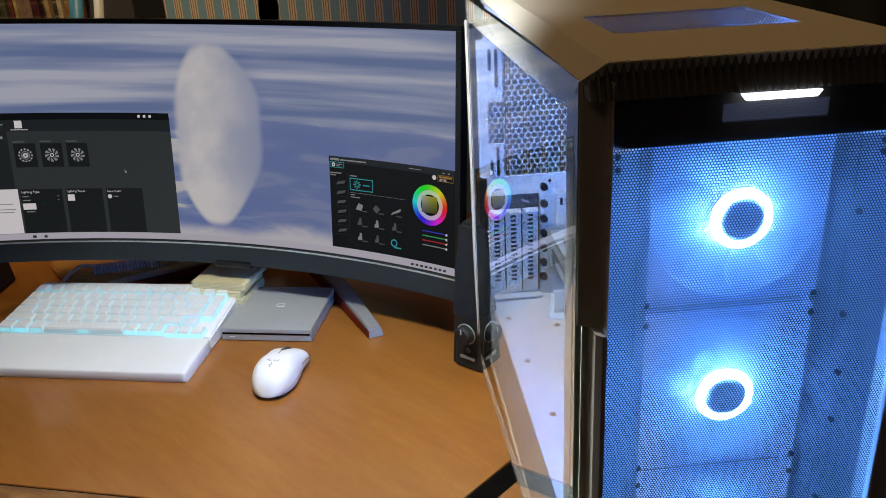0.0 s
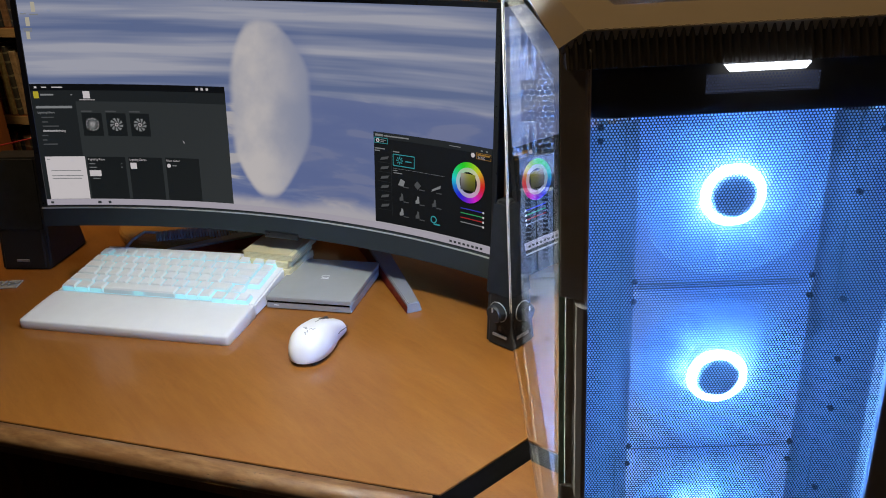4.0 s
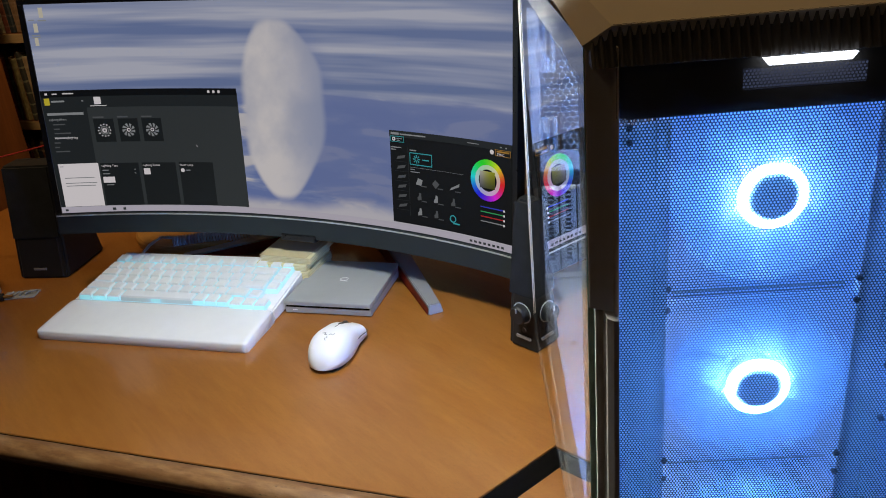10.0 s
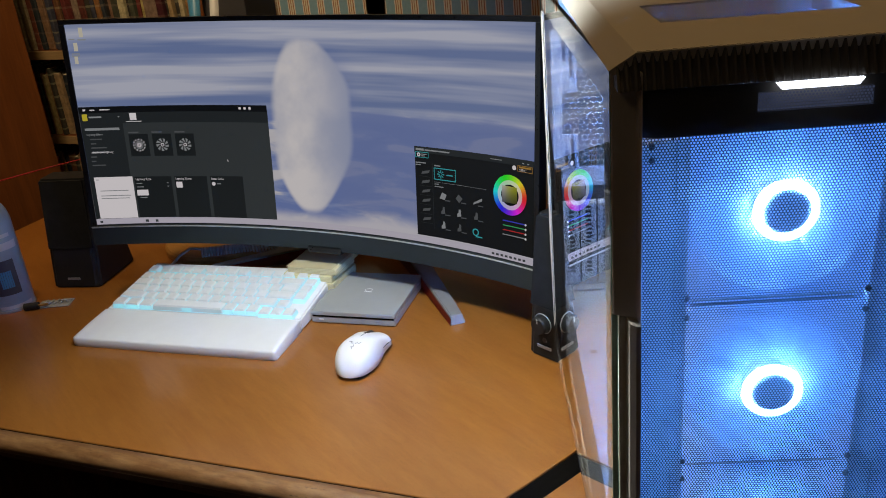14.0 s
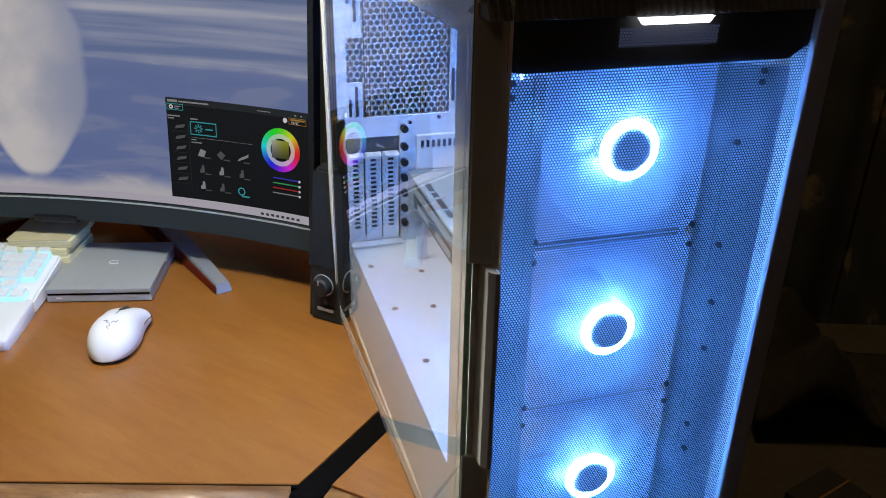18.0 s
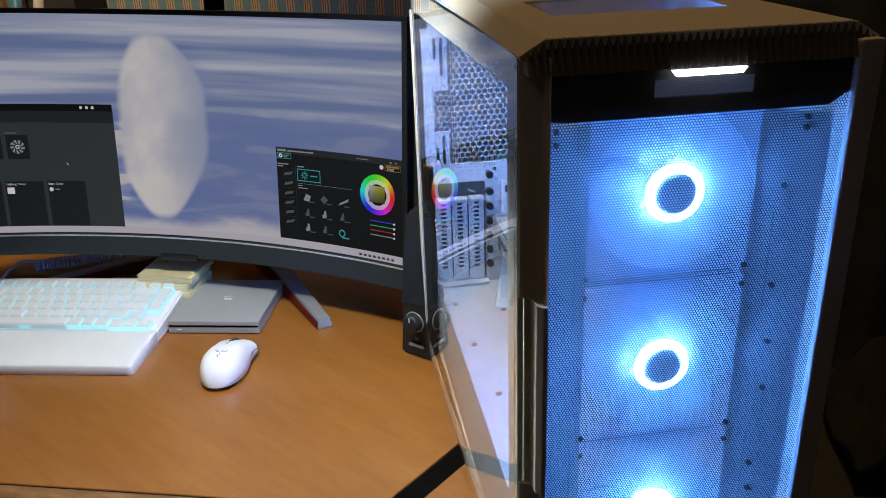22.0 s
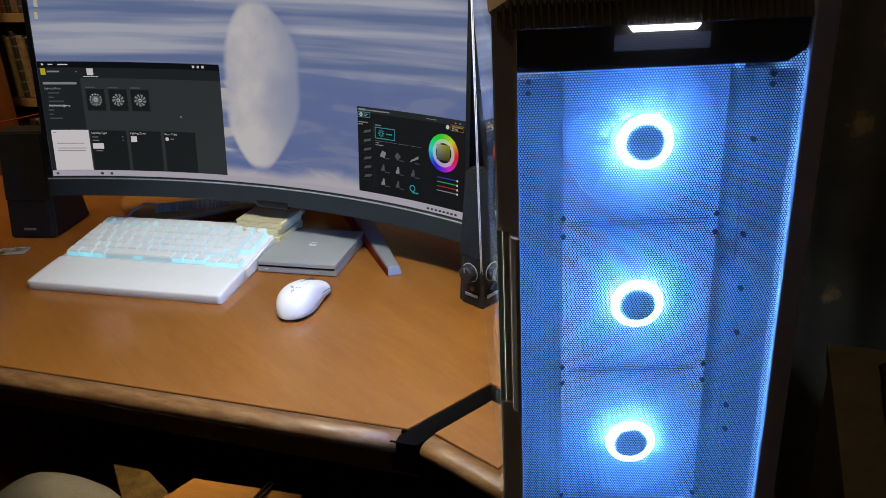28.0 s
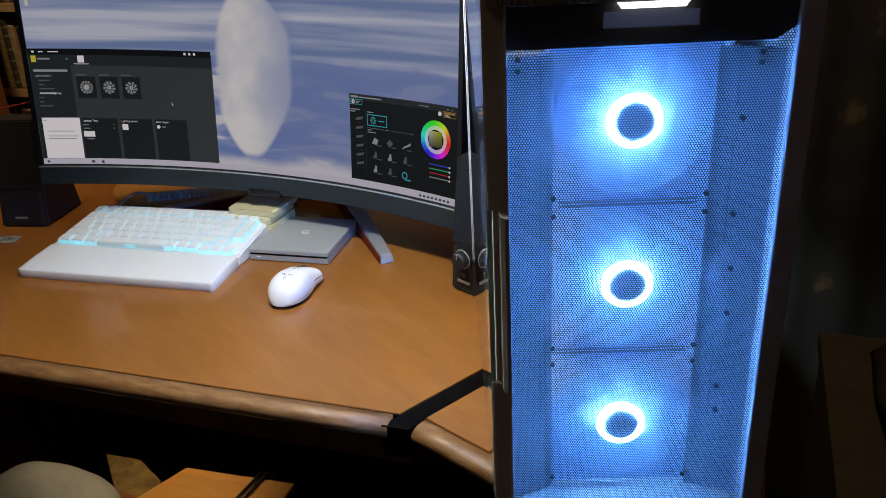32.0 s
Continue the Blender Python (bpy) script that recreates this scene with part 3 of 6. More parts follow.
flat("option_swatch", [(0.098, 0.1225, 0.151, 0.181), (0.186, 0.1995, 0.190, 0.221)], "white", 5, "white swatches", left_win)
part("option_dot", ring_patch(0.2695, 0.211, 0.0, 0.0030, LIFT * 5, 20), ui["white"], left_win)
flat("option_bar", [(0.099, 0.112, 0.212, 0.216), (0.099, 0.114, 0.194, 0.198), (0.103, 0.119, 0.138, 0.142), (0.277, 0.286, 0.209, 0.214), (0.166, 0.169, 0.214, 0.218), (0.166, 0.169, 0.196, 0.200)], "grey", 5, "", left_win)


def writing(text, u, v, size, kind, level, parent, name="caption"):
    cu = bpy.data.curves.new(name, "FONT")
    cu.body, cu.size = text, size
    tmp = bpy.data.objects.new(name, cu)
    me = bpy.data.meshes.new_from_object(tmp)
    bpy.data.objects.remove(tmp)
    for v_ in me.vertices:
        v_.co = bend(u + v_.co.x / (2 * HALF), v + v_.co.y / (2 * TALL), LIFT * level)
    me.materials.clear()
    me.materials.append(ui[kind])
    ob = new(name, me)
    ob.parent = parent
    return ob


writing("Lighting Type", 0.099, 0.232, 0.0046, "white", 6, left_win)
writing("Lighting Zones", 0.186, 0.233, 0.0044, "white", 6, left_win)
writing("Static Color", 0.265, 0.233, 0.0044, "white", 6, left_win)
writing("Lighting Effects", 0.0105, 0.465, 0.0042, "grey", 6, left_win)
writing("Hardware Lighting", 0.0155, 0.3755, 0.0044, "white", 6, left_win)
part("pointer", outline([(0.305, 0.342), (0.3095, 0.326), (0.3070, 0.327)], LIFT * 5), ui["white"], left_win, "mouse pointer")

# smaller black window with the colour wheel
right_win = flat("colour_window", [(0.734, 1.0, 0.036, 0.453)], "ink", 2, "black window with a colour wheel")
flat("top_bar", [(0.734, 1.0, 0.425, 0.453)], "slate_dark", 3, "", right_win)
flat("top_letter_bar", [(0.738, 0.756, 0.436, 0.446), (0.758, 0.814, 0.437, 0.443), (0.905, 0.930, 0.437, 0.440), (0.975, 0.979, 0.436, 0.441), (0.986, 0.990, 0.436, 0.441)], "grey", 4, "", right_win)


def frame_boxes(u0, u1, v0, v1, wu, wv):
    return [(u0, u1, v0, v0 + wv), (u0, u1, v1 - wv, v1), (u0, u0 + wu, v0, v1), (u1 - wu, u1, v0, v1)]


def ru(u):
    """Evens out the crosswise places in the smaller window."""
    return 0.7345 + (u - 0.7335) * 0.965


flat("logo_box", frame_boxes(ru(0.7355), ru(0.7666), 0.404, 0.430, 0.0010, 0.0025), "teal", 4, "", right_win, True)
part("logo_ring", ring_patch(ru(0.7435), 0.417, 0.0012, 0.0028, LIFT * 4, 16), ui["white"], right_win)
flat("logo_bar", [(ru(0.750), ru(0.762), 0.418, 0.422), (ru(0.750), ru(0.758), 0.410, 0.414)], "grey", 4, "", right_win)
flat("side_caption", [(ru(0.736), ru(0.760), 0.378, 0.383), (ru(0.736), ru(0.748), 0.368, 0.373)], "grey", 4, "", right_win)
for k in range(6):
    v = 0.328 - 0.0437 * k
    part("device_sketch", outline([(ru(0.748), v), (ru(0.766), v + 0.008), (ru(0.769), v + 0.022), (ru(0.751), v + 0.014)], LIFT * 4), ui["dim"], right_win)
    flat("device_rule", [(ru(0.743), ru(0.772), v - 0.010, v - 0.0088)], "slate", 4, "", right_win)
flat("column_rule", [(ru(0.7745), ru(0.7752), 0.075, 0.385)], "slate", 4, "", right_win)
mode = flat("mode_box", frame_boxes(ru(0.7783), ru(0.8293), 0.310, 0.365, 0.0014, 0.004), "teal", 4, "teal framed mode button", right_win, True)
for j in range(8):
    a = math.tau * j / 8
    part("mode_ray", outline([(ru(0.795) + r * math.cos(b) / (2 * HALF), 0.338 + r * math.sin(b) / (2 * TALL)) for r, b in ((0.0018, a - 0.25), (0.0056, a - 0.16), (0.0056, a + 0.16), (0.0018, a + 0.25))], LIFT * 5), ui["teal"], mode)
flat("mode_bar", [(ru(0.808), ru(0.823), 0.335, 0.340)], "teal", 5, "", mode)
flat("mode_caption", [(ru(0.779), ru(0.794), 0.372, 0.377), (ru(0.779), ru(0.789), 0.288, 0.292), (ru(0.779), ru(0.800), 0.277, 0.281), (ru(0.778), ru(0.900), 0.2985, 0.2997)], "grey", 4, "", right_win)
for r_, v in enumerate((0.221, 0.153, 0.084)):
    for c_, u in enumerate((0.790, 0.828, 0.868)):
        u = ru(u)
        if r_ == 2 and c_ == 2:
            part("chosen_ring", ring_patch(u + 0.006, v + 0.013, 0.0036, 0.0052, LIFT * 4, 24), ui["teal"], right_win, "teal ring of the chosen entry")
            flat("chosen_bar", [(u + 0.006, u + 0.021, v - 0.010, v - 0.004)], "teal", 4, "", right_win)
            continue
        shape = [[(0, 0.004), (0.012, 0.0), (0.016, 0.026), (0.006, 0.034)], [(0, 0.016), (0.007, 0.036), (0.016, 0.018), (0.008, -0.004)], [(0, 0.0), (0.003, 0.012), (0.022, 0.036), (0.021, 0.022)]][c_] if r_ == 0 else [(0.003, 0.0), (0.012, 0.004), (0.011, 0.034), (0.007, 0.036), (0.006, 0.020), (0.003, 0.014)]
        part("part_sketch", outline([(u + a, v + b) for a, b in shape], LIFT * 4), ui["grey" if (r_ + c_) % 2 == 0 else "dim"], right_win)
        flat("part_caption", [(u + 0.012, u + 0.024, v - 0.004, v + 0.001)], "dim", 4, "", right_win)


def hue_material():
    m, t, b = nodes_of("screen_hue_ring")
    at = t.nodes.new("ShaderNodeVertexColor")
    at.layer_name = "Hue"
    b.inputs["Base Color"].default_value = (0.01, 0.01, 0.01, 1)
    t.links.new(at.outputs[0], b.inputs["Emission Color"])
    b.inputs["Specular IOR Level"].default_value = 0.06
    b.inputs["Emission Strength"].default_value = SCREEN
    return m


import colorsys
hue_mat = hue_material()


def coloured(bm, fn):
    lay = bm.loops.layers.color.new("Hue")
    for f in bm.faces:
        for loop in f.loops:
            loop[lay] = (*fn(loop.vert.co), 1.0)
    return bm


WC = (ru(0.9548), 0.2934)
wc = bend(*WC)


def hue_at(p):
    a = math.atan2(p.z - wc.z, p.x - wc.x)
    return colorsys.hsv_to_rgb((a / math.tau + 0.02) % 1.0, 0.9, 0.95)


def pale_hue(p):
    return tuple(0.72 + 0.2 * c for c in hue_at(p))


wheel = part("colour_wheel", coloured(ring_patch(*WC, 0.0196, 0.0266, LIFT * 4, 64), hue_at), hue_mat, right_win, "ring of rainbow colours")
part("pale_wheel", coloured(ring_patch(*WC, 0.0140, 0.0196, LIFT * 4, 64), pale_hue), hue_mat, wheel)


def yellow_at(p):
    f = min(1.0, max(0.0, (p.x - wc.x) / 0.021 + 0.5))
    g = min(1.0, max(0.0, (p.z - wc.z) / 0.021 + 0.5))
    return ((0.30 + 0.45 * g) * (1 - 0.25 * f), (0.30 + 0.43 * g) * (1 - 0.2 * f), (0.34 + 0.36 * g) * (1 - f) ** 1.5 + 0.01)


sq = bmesh.new()
grid = [[sq.verts.new(bend(WC[0] - 0.0165 + 0.033 * i / 6, WC[1] - 0.033 + 0.072 * j / 6, LIFT * 5)) for j in range(7)] for i in range(7)]
for i in range(6):
    for j in range(6):
        sq.faces.new((grid[i][j], grid[i + 1][j], grid[i + 1][j + 1], grid[i][j + 1]))
part("shade_square", coloured(sq, yellow_at), hue_mat, wheel, "square of pale to deep yellow")
part("sync_mark", ring_patch(ru(0.9646), 0.415, 0.0, 0.0030, LIFT * 4, 20), ui["white"], right_win)
flat("sync_box", frame_boxes(ru(0.972), ru(1.006), 0.402, 0.4285, 0.0008, 0.002), "amber", 4, "", right_win, True)
flat("sync_bar", [(ru(0.975), ru(1.003), 0.417, 0.424)], "amber", 4, "", right_win)
writing("SYNC", ru(0.977), 0.405, 0.0044, "white", 5, right_win)
for v, k in ((0.176, "blue"), (0.1553, "green"), (0.1346, "red"), (0.114, "grey")):
    flat("colour_slider", [(ru(0.938), ru(0.992), v, v + 0.0045)], k, 4, "thin " + k + " slider", right_win)
    part("slider_knob", ring_patch(ru(0.992), v + 0.002, 0.0, 0.0016, LIFT * 5, 10), ui["white"], right_win)

# ---- tower case ----
CASE = pose(0.055, 0.605, 0.75, 0, 0, 18.3)
tower = thing("tower_case", CASE, "white tower computer case with glass side, mesh front and glowing fans", "computer case")
LU, RU, FV, BV, TZ = -0.006, 0.214, -0.020, 0.452, 0.4615
CEN = 0.1045


def glass(name, tint=(1, 1, 1), rough=0.0):
    m, t, b = nodes_of(name)
    b.inputs["Base Color"].default_value = (*tint, 1)
    b.inputs["Transmission Weight"].default_value = 1.0
    b.inputs["Roughness"].default_value = rough
    b.inputs["IOR"].default_value = 1.5
    return m


M["glass"] = glass("tinted_glass", (0.77, 0.80, 0.81))
M["led_white"] = glow("white_led", (0.86, 0.9, 1.0), 2.5)
M["fan_ring"] = glow("fan_ring_light", (0.100, 0.305, 1.0), 370.0)
M["rear_fill_ring"] = glow("rear_fill_ring_light", (0.085, 0.29, 1.0), 430.0)
# darker than the case paint: the mesh's backlit dark is in the colour
M["mesh"] = mat("darkened_front_mesh", (0.10, 0.095, 0.09), 0.6, vary=0.1, bump=0)


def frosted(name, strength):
    """Frosted plastic with even blue emission in place of the fan lamps' light."""
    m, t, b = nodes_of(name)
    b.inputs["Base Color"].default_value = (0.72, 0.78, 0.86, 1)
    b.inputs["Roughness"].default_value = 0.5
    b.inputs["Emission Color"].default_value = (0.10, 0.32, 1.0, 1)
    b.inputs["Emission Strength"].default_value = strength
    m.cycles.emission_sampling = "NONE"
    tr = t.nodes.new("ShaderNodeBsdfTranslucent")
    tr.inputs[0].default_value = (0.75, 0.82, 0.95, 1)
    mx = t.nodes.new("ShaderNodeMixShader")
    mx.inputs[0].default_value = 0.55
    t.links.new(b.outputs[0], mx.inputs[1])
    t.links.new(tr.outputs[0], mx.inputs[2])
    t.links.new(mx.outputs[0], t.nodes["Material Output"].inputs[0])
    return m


M["blade"] = frosted("glowing_fan_blade", 0.98)
M["fan_body"] = frosted("glowing_fan_frame", 0.62)


def hex_sheet(u0, u1, z0, z1, pitch, hole, plane="uz"):
    """A sheet of metal with hexagonal holes; each cell is a ring of six quads. hole: its radius as a share of the cell's."""
    verts, faces = [], []
    du, dz, row = pitch, pitch * math.sqrt(3) / 2, 0
    r = pitch / math.sqrt(3)
    z = z0 + r
    while z < z1 - r * 0.5:
        u = u0 + du / 2 + (du / 2 if row % 2 else 0)
        while u < u1 - du * 0.25:
            k0 = len(verts)
            for ring in (1.0, hole):
                for k in range(6):
                    a = math.radians(60 * k + 30)
                    p = (u + r * ring * math.cos(a), z + r * ring * math.sin(a))
                    verts.append((p[0], 0.0, p[1]) if plane == "uz" else (p[0], p[1], 0.0))
            for k in range(6):
                j = (k + 1) % 6
                faces.append((k0 + k, k0 + j, k0 + 6 + j, k0 + 6 + k))
            u += du
        z += dz
        row += 1
    return verts, faces


def raw(name, verts, faces, material, parent, label="", at=None):
    me = bpy.data.meshes.new(name)
    me.from_pydata(verts, [], faces)
    me.materials.append(material)
    ob = new(name, me)
    ob.parent = parent
    if at is not None:
        ob.matrix_basis = at
    if label:
        ob["label"] = label
    return ob


# outer shell
part("base_plate", box(LU + 0.004, RU, 0.012, BV, 0.014, 0.020), M["case_white"], tower)
part("right_side_panel", box(RU - 0.004, RU, 0.012, BV, 0.014, 0.452, 0.001, 1), M["case_white"], tower, "white steel side panel")
for x in (0.02, 0.188):
    for y in (0.05, 0.40):
        part("foot", box(x - 0.014, x + 0.014, y - 0.02, y + 0.02, 0.0, 0.014, 0.002, 1), M["grey_dark"], tower, "dark rubber foot")


def top_cover():
    prof = [(LU, 0.4525), (0.0090, TZ), (RU - 0.0150, TZ), (RU, 0.4525), (RU - 0.002, 0.4500), (LU + 0.002, 0.4500)]
    return prof


def extrude_profile(prof, v0, v1):
    bm = bmesh.new()
    a = [bm.verts.new((x, v0, z)) for x, z in prof]
    b = [bm.verts.new((x, v1, z)) for x, z in prof]
    n = len(prof)
    for k in range(n):
        bm.faces.new((a[k], a[(k + 1) % n], b[(k + 1) % n], b[k]))
    bm.faces.new(a[::-1])
    bm.faces.new(b)
    bmesh.ops.recalc_face_normals(bm, faces=bm.faces[:])
    return bm


VENT = (0.040, 0.166, 0.084, 0.172)
part("top_cover", extrude_profile(top_cover(), 0.172, BV), M["case_white"], tower, "white top cover with sloped long edges")
part("top_front_strip", extrude_profile(top_cover(), FV + 0.008, 0.084), M["case_white"], tower, "white front strip of the top cover")
part("top_left_strip", extrude_profile([(LU, 0.4525), (0.0090, TZ), (VENT[0], TZ), (VENT[0], 0.4500), (LU + 0.002, 0.4500)], 0.084, 0.172), M["case_white"], tower)
part("top_right_strip", extrude_profile([(VENT[1], TZ), (RU - 0.0150, TZ), (RU, 0.4525), (RU - 0.002, 0.4500), (VENT[1], 0.4500)], 0.084, 0.172), M["case_white"], tower)
vs, fs = hex_sheet(VENT[0], VENT[1], VENT[2], VENT[3], 0.0022, 0.72, plane="uv")
raw("top_filter", vs, fs, M["case_inside"], tower, "fine mesh vent in the top", pose(0, 0, TZ - 0.0015))

# front panel
STILE = [(0.0115, -0.0195), (0.0115, -0.0004), (0.0045, -0.0004), (0.0052, -0.0150), (0.0085, -0.0190)]
CHEEK = [(0.0115, -0.0195), (0.0115, -0.0004), (-0.0036, -0.0004), (-0.0036, -0.0018), (0.0100, -0.0080)]
front_panel = part("front_frame", prism(STILE, 0.149, 0.296), M["case_white"], tower, "white front panel frame, dim in shade")
part("frame_back", box(0.0002, 0.0115, -0.0002, 0.012, 0.006, 0.450), M["case_white"], front_panel)
part("upper_cheek", prism(CHEEK, 0.296, 0.452, 0.0006, 1), M["case_white"], front_panel)
part("lower_cheek", prism(CHEEK, 0.004, 0.149, 0.0006, 1), M["case_white"], front_panel)
part("right_stile", box(0.1985, RU, FV, 0.012, 0.004, 0.452, 0.0015, 2), M["case_white"], front_panel)
part("lower_rail", box(0.0115, 0.1985, FV, 0.010, 0.004, 0.031, 0.001, 1), M["case_white"], front_panel)
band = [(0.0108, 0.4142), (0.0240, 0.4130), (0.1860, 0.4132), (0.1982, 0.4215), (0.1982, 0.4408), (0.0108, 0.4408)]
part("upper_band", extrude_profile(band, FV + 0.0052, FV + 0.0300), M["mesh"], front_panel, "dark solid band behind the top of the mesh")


def chamfer_top():
    bm = bmesh.new()
    n = 176
    lo, hi = [], []
    for k in range(n + 1):
        x = LU + 0.004 + (RU - LU - 0.008) * k / n
        deep = 0.0020 if k % 4 > 1 else 0.0
        lo.append(bm.verts.new((x, FV + deep, 0.4420)))
        s = min(1.0, min(x - LU, RU - x) / 0.016)
        hi.append(bm.verts.new((x, FV + 0.0085 + deep, 0.4525 + 0.0092 * max(0.0, s))))
    for k in range(n):
        bm.faces.new((lo[k], lo[k + 1], hi[k + 1], hi[k]))
    back = [bm.verts.new((LU + 0.004, 0.012, 0.4420)), bm.verts.new((RU - 0.004, 0.012, 0.4420))]
    bm.faces.new((lo[0], hi[0], back[0]))
    bm.faces.new((lo[-1], back[1], hi[-1]))
    bmesh.ops.recalc_face_normals(bm, faces=bm.faces[:])
    return bm


# ribs take the darkened mesh colour, so their shade is in the paint
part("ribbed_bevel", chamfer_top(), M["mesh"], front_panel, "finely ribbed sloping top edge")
bar = bmesh.new()
bar_pts = [(0.0850, 0.4374), (0.1250, 0.4374), (0.1278, 0.4410), (0.0822, 0.4410)]
back_ = [bar.verts.new((x, FV + 0.002, z)) for x, z in bar_pts]
fore_ = [bar.verts.new((x, FV - 0.0014, z)) for x, z in bar_pts]
for k in range(4):
    bar.faces.new((fore_[k], fore_[(k + 1) % 4], back_[(k + 1) % 4], back_[k]))
bar.faces.new(fore_[::-1])
bar.faces.new(back_)
bmesh.ops.recalc_face_normals(bar, faces=bar.faces[:])
part("light_bar", bar, M["led_white"], front_panel, "glowing white power light bar")
# plate glows by itself to paint in the bar's spill behind the mesh
part("light_spill_plate", box(0.0745, 0.1355, FV + 0.0046, FV + 0.0051, 0.4245, 0.4352), glow("power_light_spill", (0.40, 0.52, 1.0), 0.10), front_panel, "faintly glowing plate for the bar's light spill behind the mesh")
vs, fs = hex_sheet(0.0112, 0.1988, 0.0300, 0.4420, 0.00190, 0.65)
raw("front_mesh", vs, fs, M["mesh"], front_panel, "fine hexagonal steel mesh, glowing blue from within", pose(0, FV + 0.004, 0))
M["glass_edge"] = mat("green_glass_edge", (0.42, 0.62, 0.50), 0.3, vary=0.05)


# glass side, set a little askew in its seat
def pane_u(v, inward=0.0):
    return -0.0040 - 0.0138 * v / 0.454 + inward


def pane(v0, v1, z0, z1, i0, i1):
    return prism([(pane_u(v0, i0), v0), (pane_u(v0, i1), v0), (pane_u(v1, i1), v1), (pane_u(v1, i0), v1)], z0, z1)


side_glass = part("side_glass", pane(0.0002, BV + 0.002, 0.012, 0.4515, 0.0, 0.0036), M["glass"], tower, "tinted tempered glass side panel")
side_glass.visible_shadow = False
part("glass_edge", pane(-0.0004, 0.0001, 0.012, 0.4515, -0.0002, 0.0038), M["glass_edge"], side_glass, "green cut edge of the glass")
for n_, (v0, v1, z0, z1) in dict(top_border=(0.013, BV, 0.428, 0.4500), rear_border=(0.438, BV, 0.014, 0.428), front_border=(0.013, 0.030, 0.014, 0.428), lower_border=(0.030, 0.438, 0.014, 0.027)).items():
    i0 = -0.0012 if n_ == "rear_border" else 0.0040
    part(n_, pane(v0, v1, z0, z1, i0, i0 + 0.0009), M["case_white"], side_glass, "pale printed border of the glass")

# interior shell
part("shroud_top", box(LU + 0.006, 0.196, 0.022, 0.410, 0.112, 0.115, 0.0006, 1), M["case_inside"], tower, "white power supply cover")
part("shroud_side", box(LU + 0.006, LU + 0.0075, 0.022, 0.410, 0.020, 0.112), M["case_inside"], tower)
part("tray", box(0.180, 0.183, 0.060, 0.410, 0.115, 0.448), M["case_inside"], tower, "white motherboard tray")
part("inner_roof", box(LU + 0.004, RU - 0.004, 0.18, 0.440, 0.4465, 0.4490), M["case_inside"], tower)

# ---- inside the case: front fans ----
def fan_frame_mesh():
    """A square fan frame with a round opening and four corner lugs."""
    s, r, d = 0.0595, 0.0560, 0.0125
    bm = bmesh.new()
    n = 48
    rows = []
    for k in range(n):
        a = math.tau * k / n
        c, q = math.cos(a), math.sin(a)
        m = max(abs(c), abs(q))
        sq = (s * c / m, s * q / m)
        rows.append([bm.verts.new(p) for p in ((r * c, -0.003, r * q), (sq[0], -0.003, sq[1]), (sq[0], d, sq[1]), (r * c, d, r * q))])
    for k in range(n):
        a, b = rows[k], rows[(k + 1) % n]
        for i in range(4):
            bm.faces.new((a[i], a[(i + 1) % 4], b[(i + 1) % 4], b[i]))
    bmesh.ops.recalc_face_normals(bm, faces=bm.faces[:])
    return bm


def blade_mesh(a0):
    """One swept and twisted blade."""
    bm = bmesh.new()
    rows = []
    for i in range(7):
        f = i / 6
        r = 0.0215 + 0.033 * f
        base = a0 + 0.34 * f * f
        wide = 0.44 + 0.06 * f
        col = []
        for j in range(5):
            g = j / 4 - 0.5
            a = base + g * wide * 2
            col.append(bm.verts.new((r * math.cos(a), g * 0.014 + 0.002 * math.cos(g * 5), r * math.sin(a))))
        rows.append(col)
    for p, q in zip(rows, rows[1:]):
        for j in range(4):
            bm.faces.new((p[j], p[j + 1], q[j + 1], q[j]))
    geom = bmesh.ops.solidify(bm, geom=bm.faces[:], thickness=0.0009)
    return bm


def torus(r, tube_r, seg=40, side=10):
    bm = bmesh.new()
    rows = [[bm.verts.new(((r + tube_r * math.cos(b)) * math.cos(a), tube_r * 0.9 * math.sin(b), (r + tube_r * math.cos(b)) * math.sin(a)))
             for b in (math.tau * j / side for j in range(side))] for a in (math.tau * k / seg for k in range(seg))]
    for k in range(seg):
        for j in range(side):
            bm.faces.new((rows[k][j], rows[(k + 1) % seg][j], rows[(k + 1) % seg][(j + 1) % side], rows[k][(j + 1) % side]))
    return bm


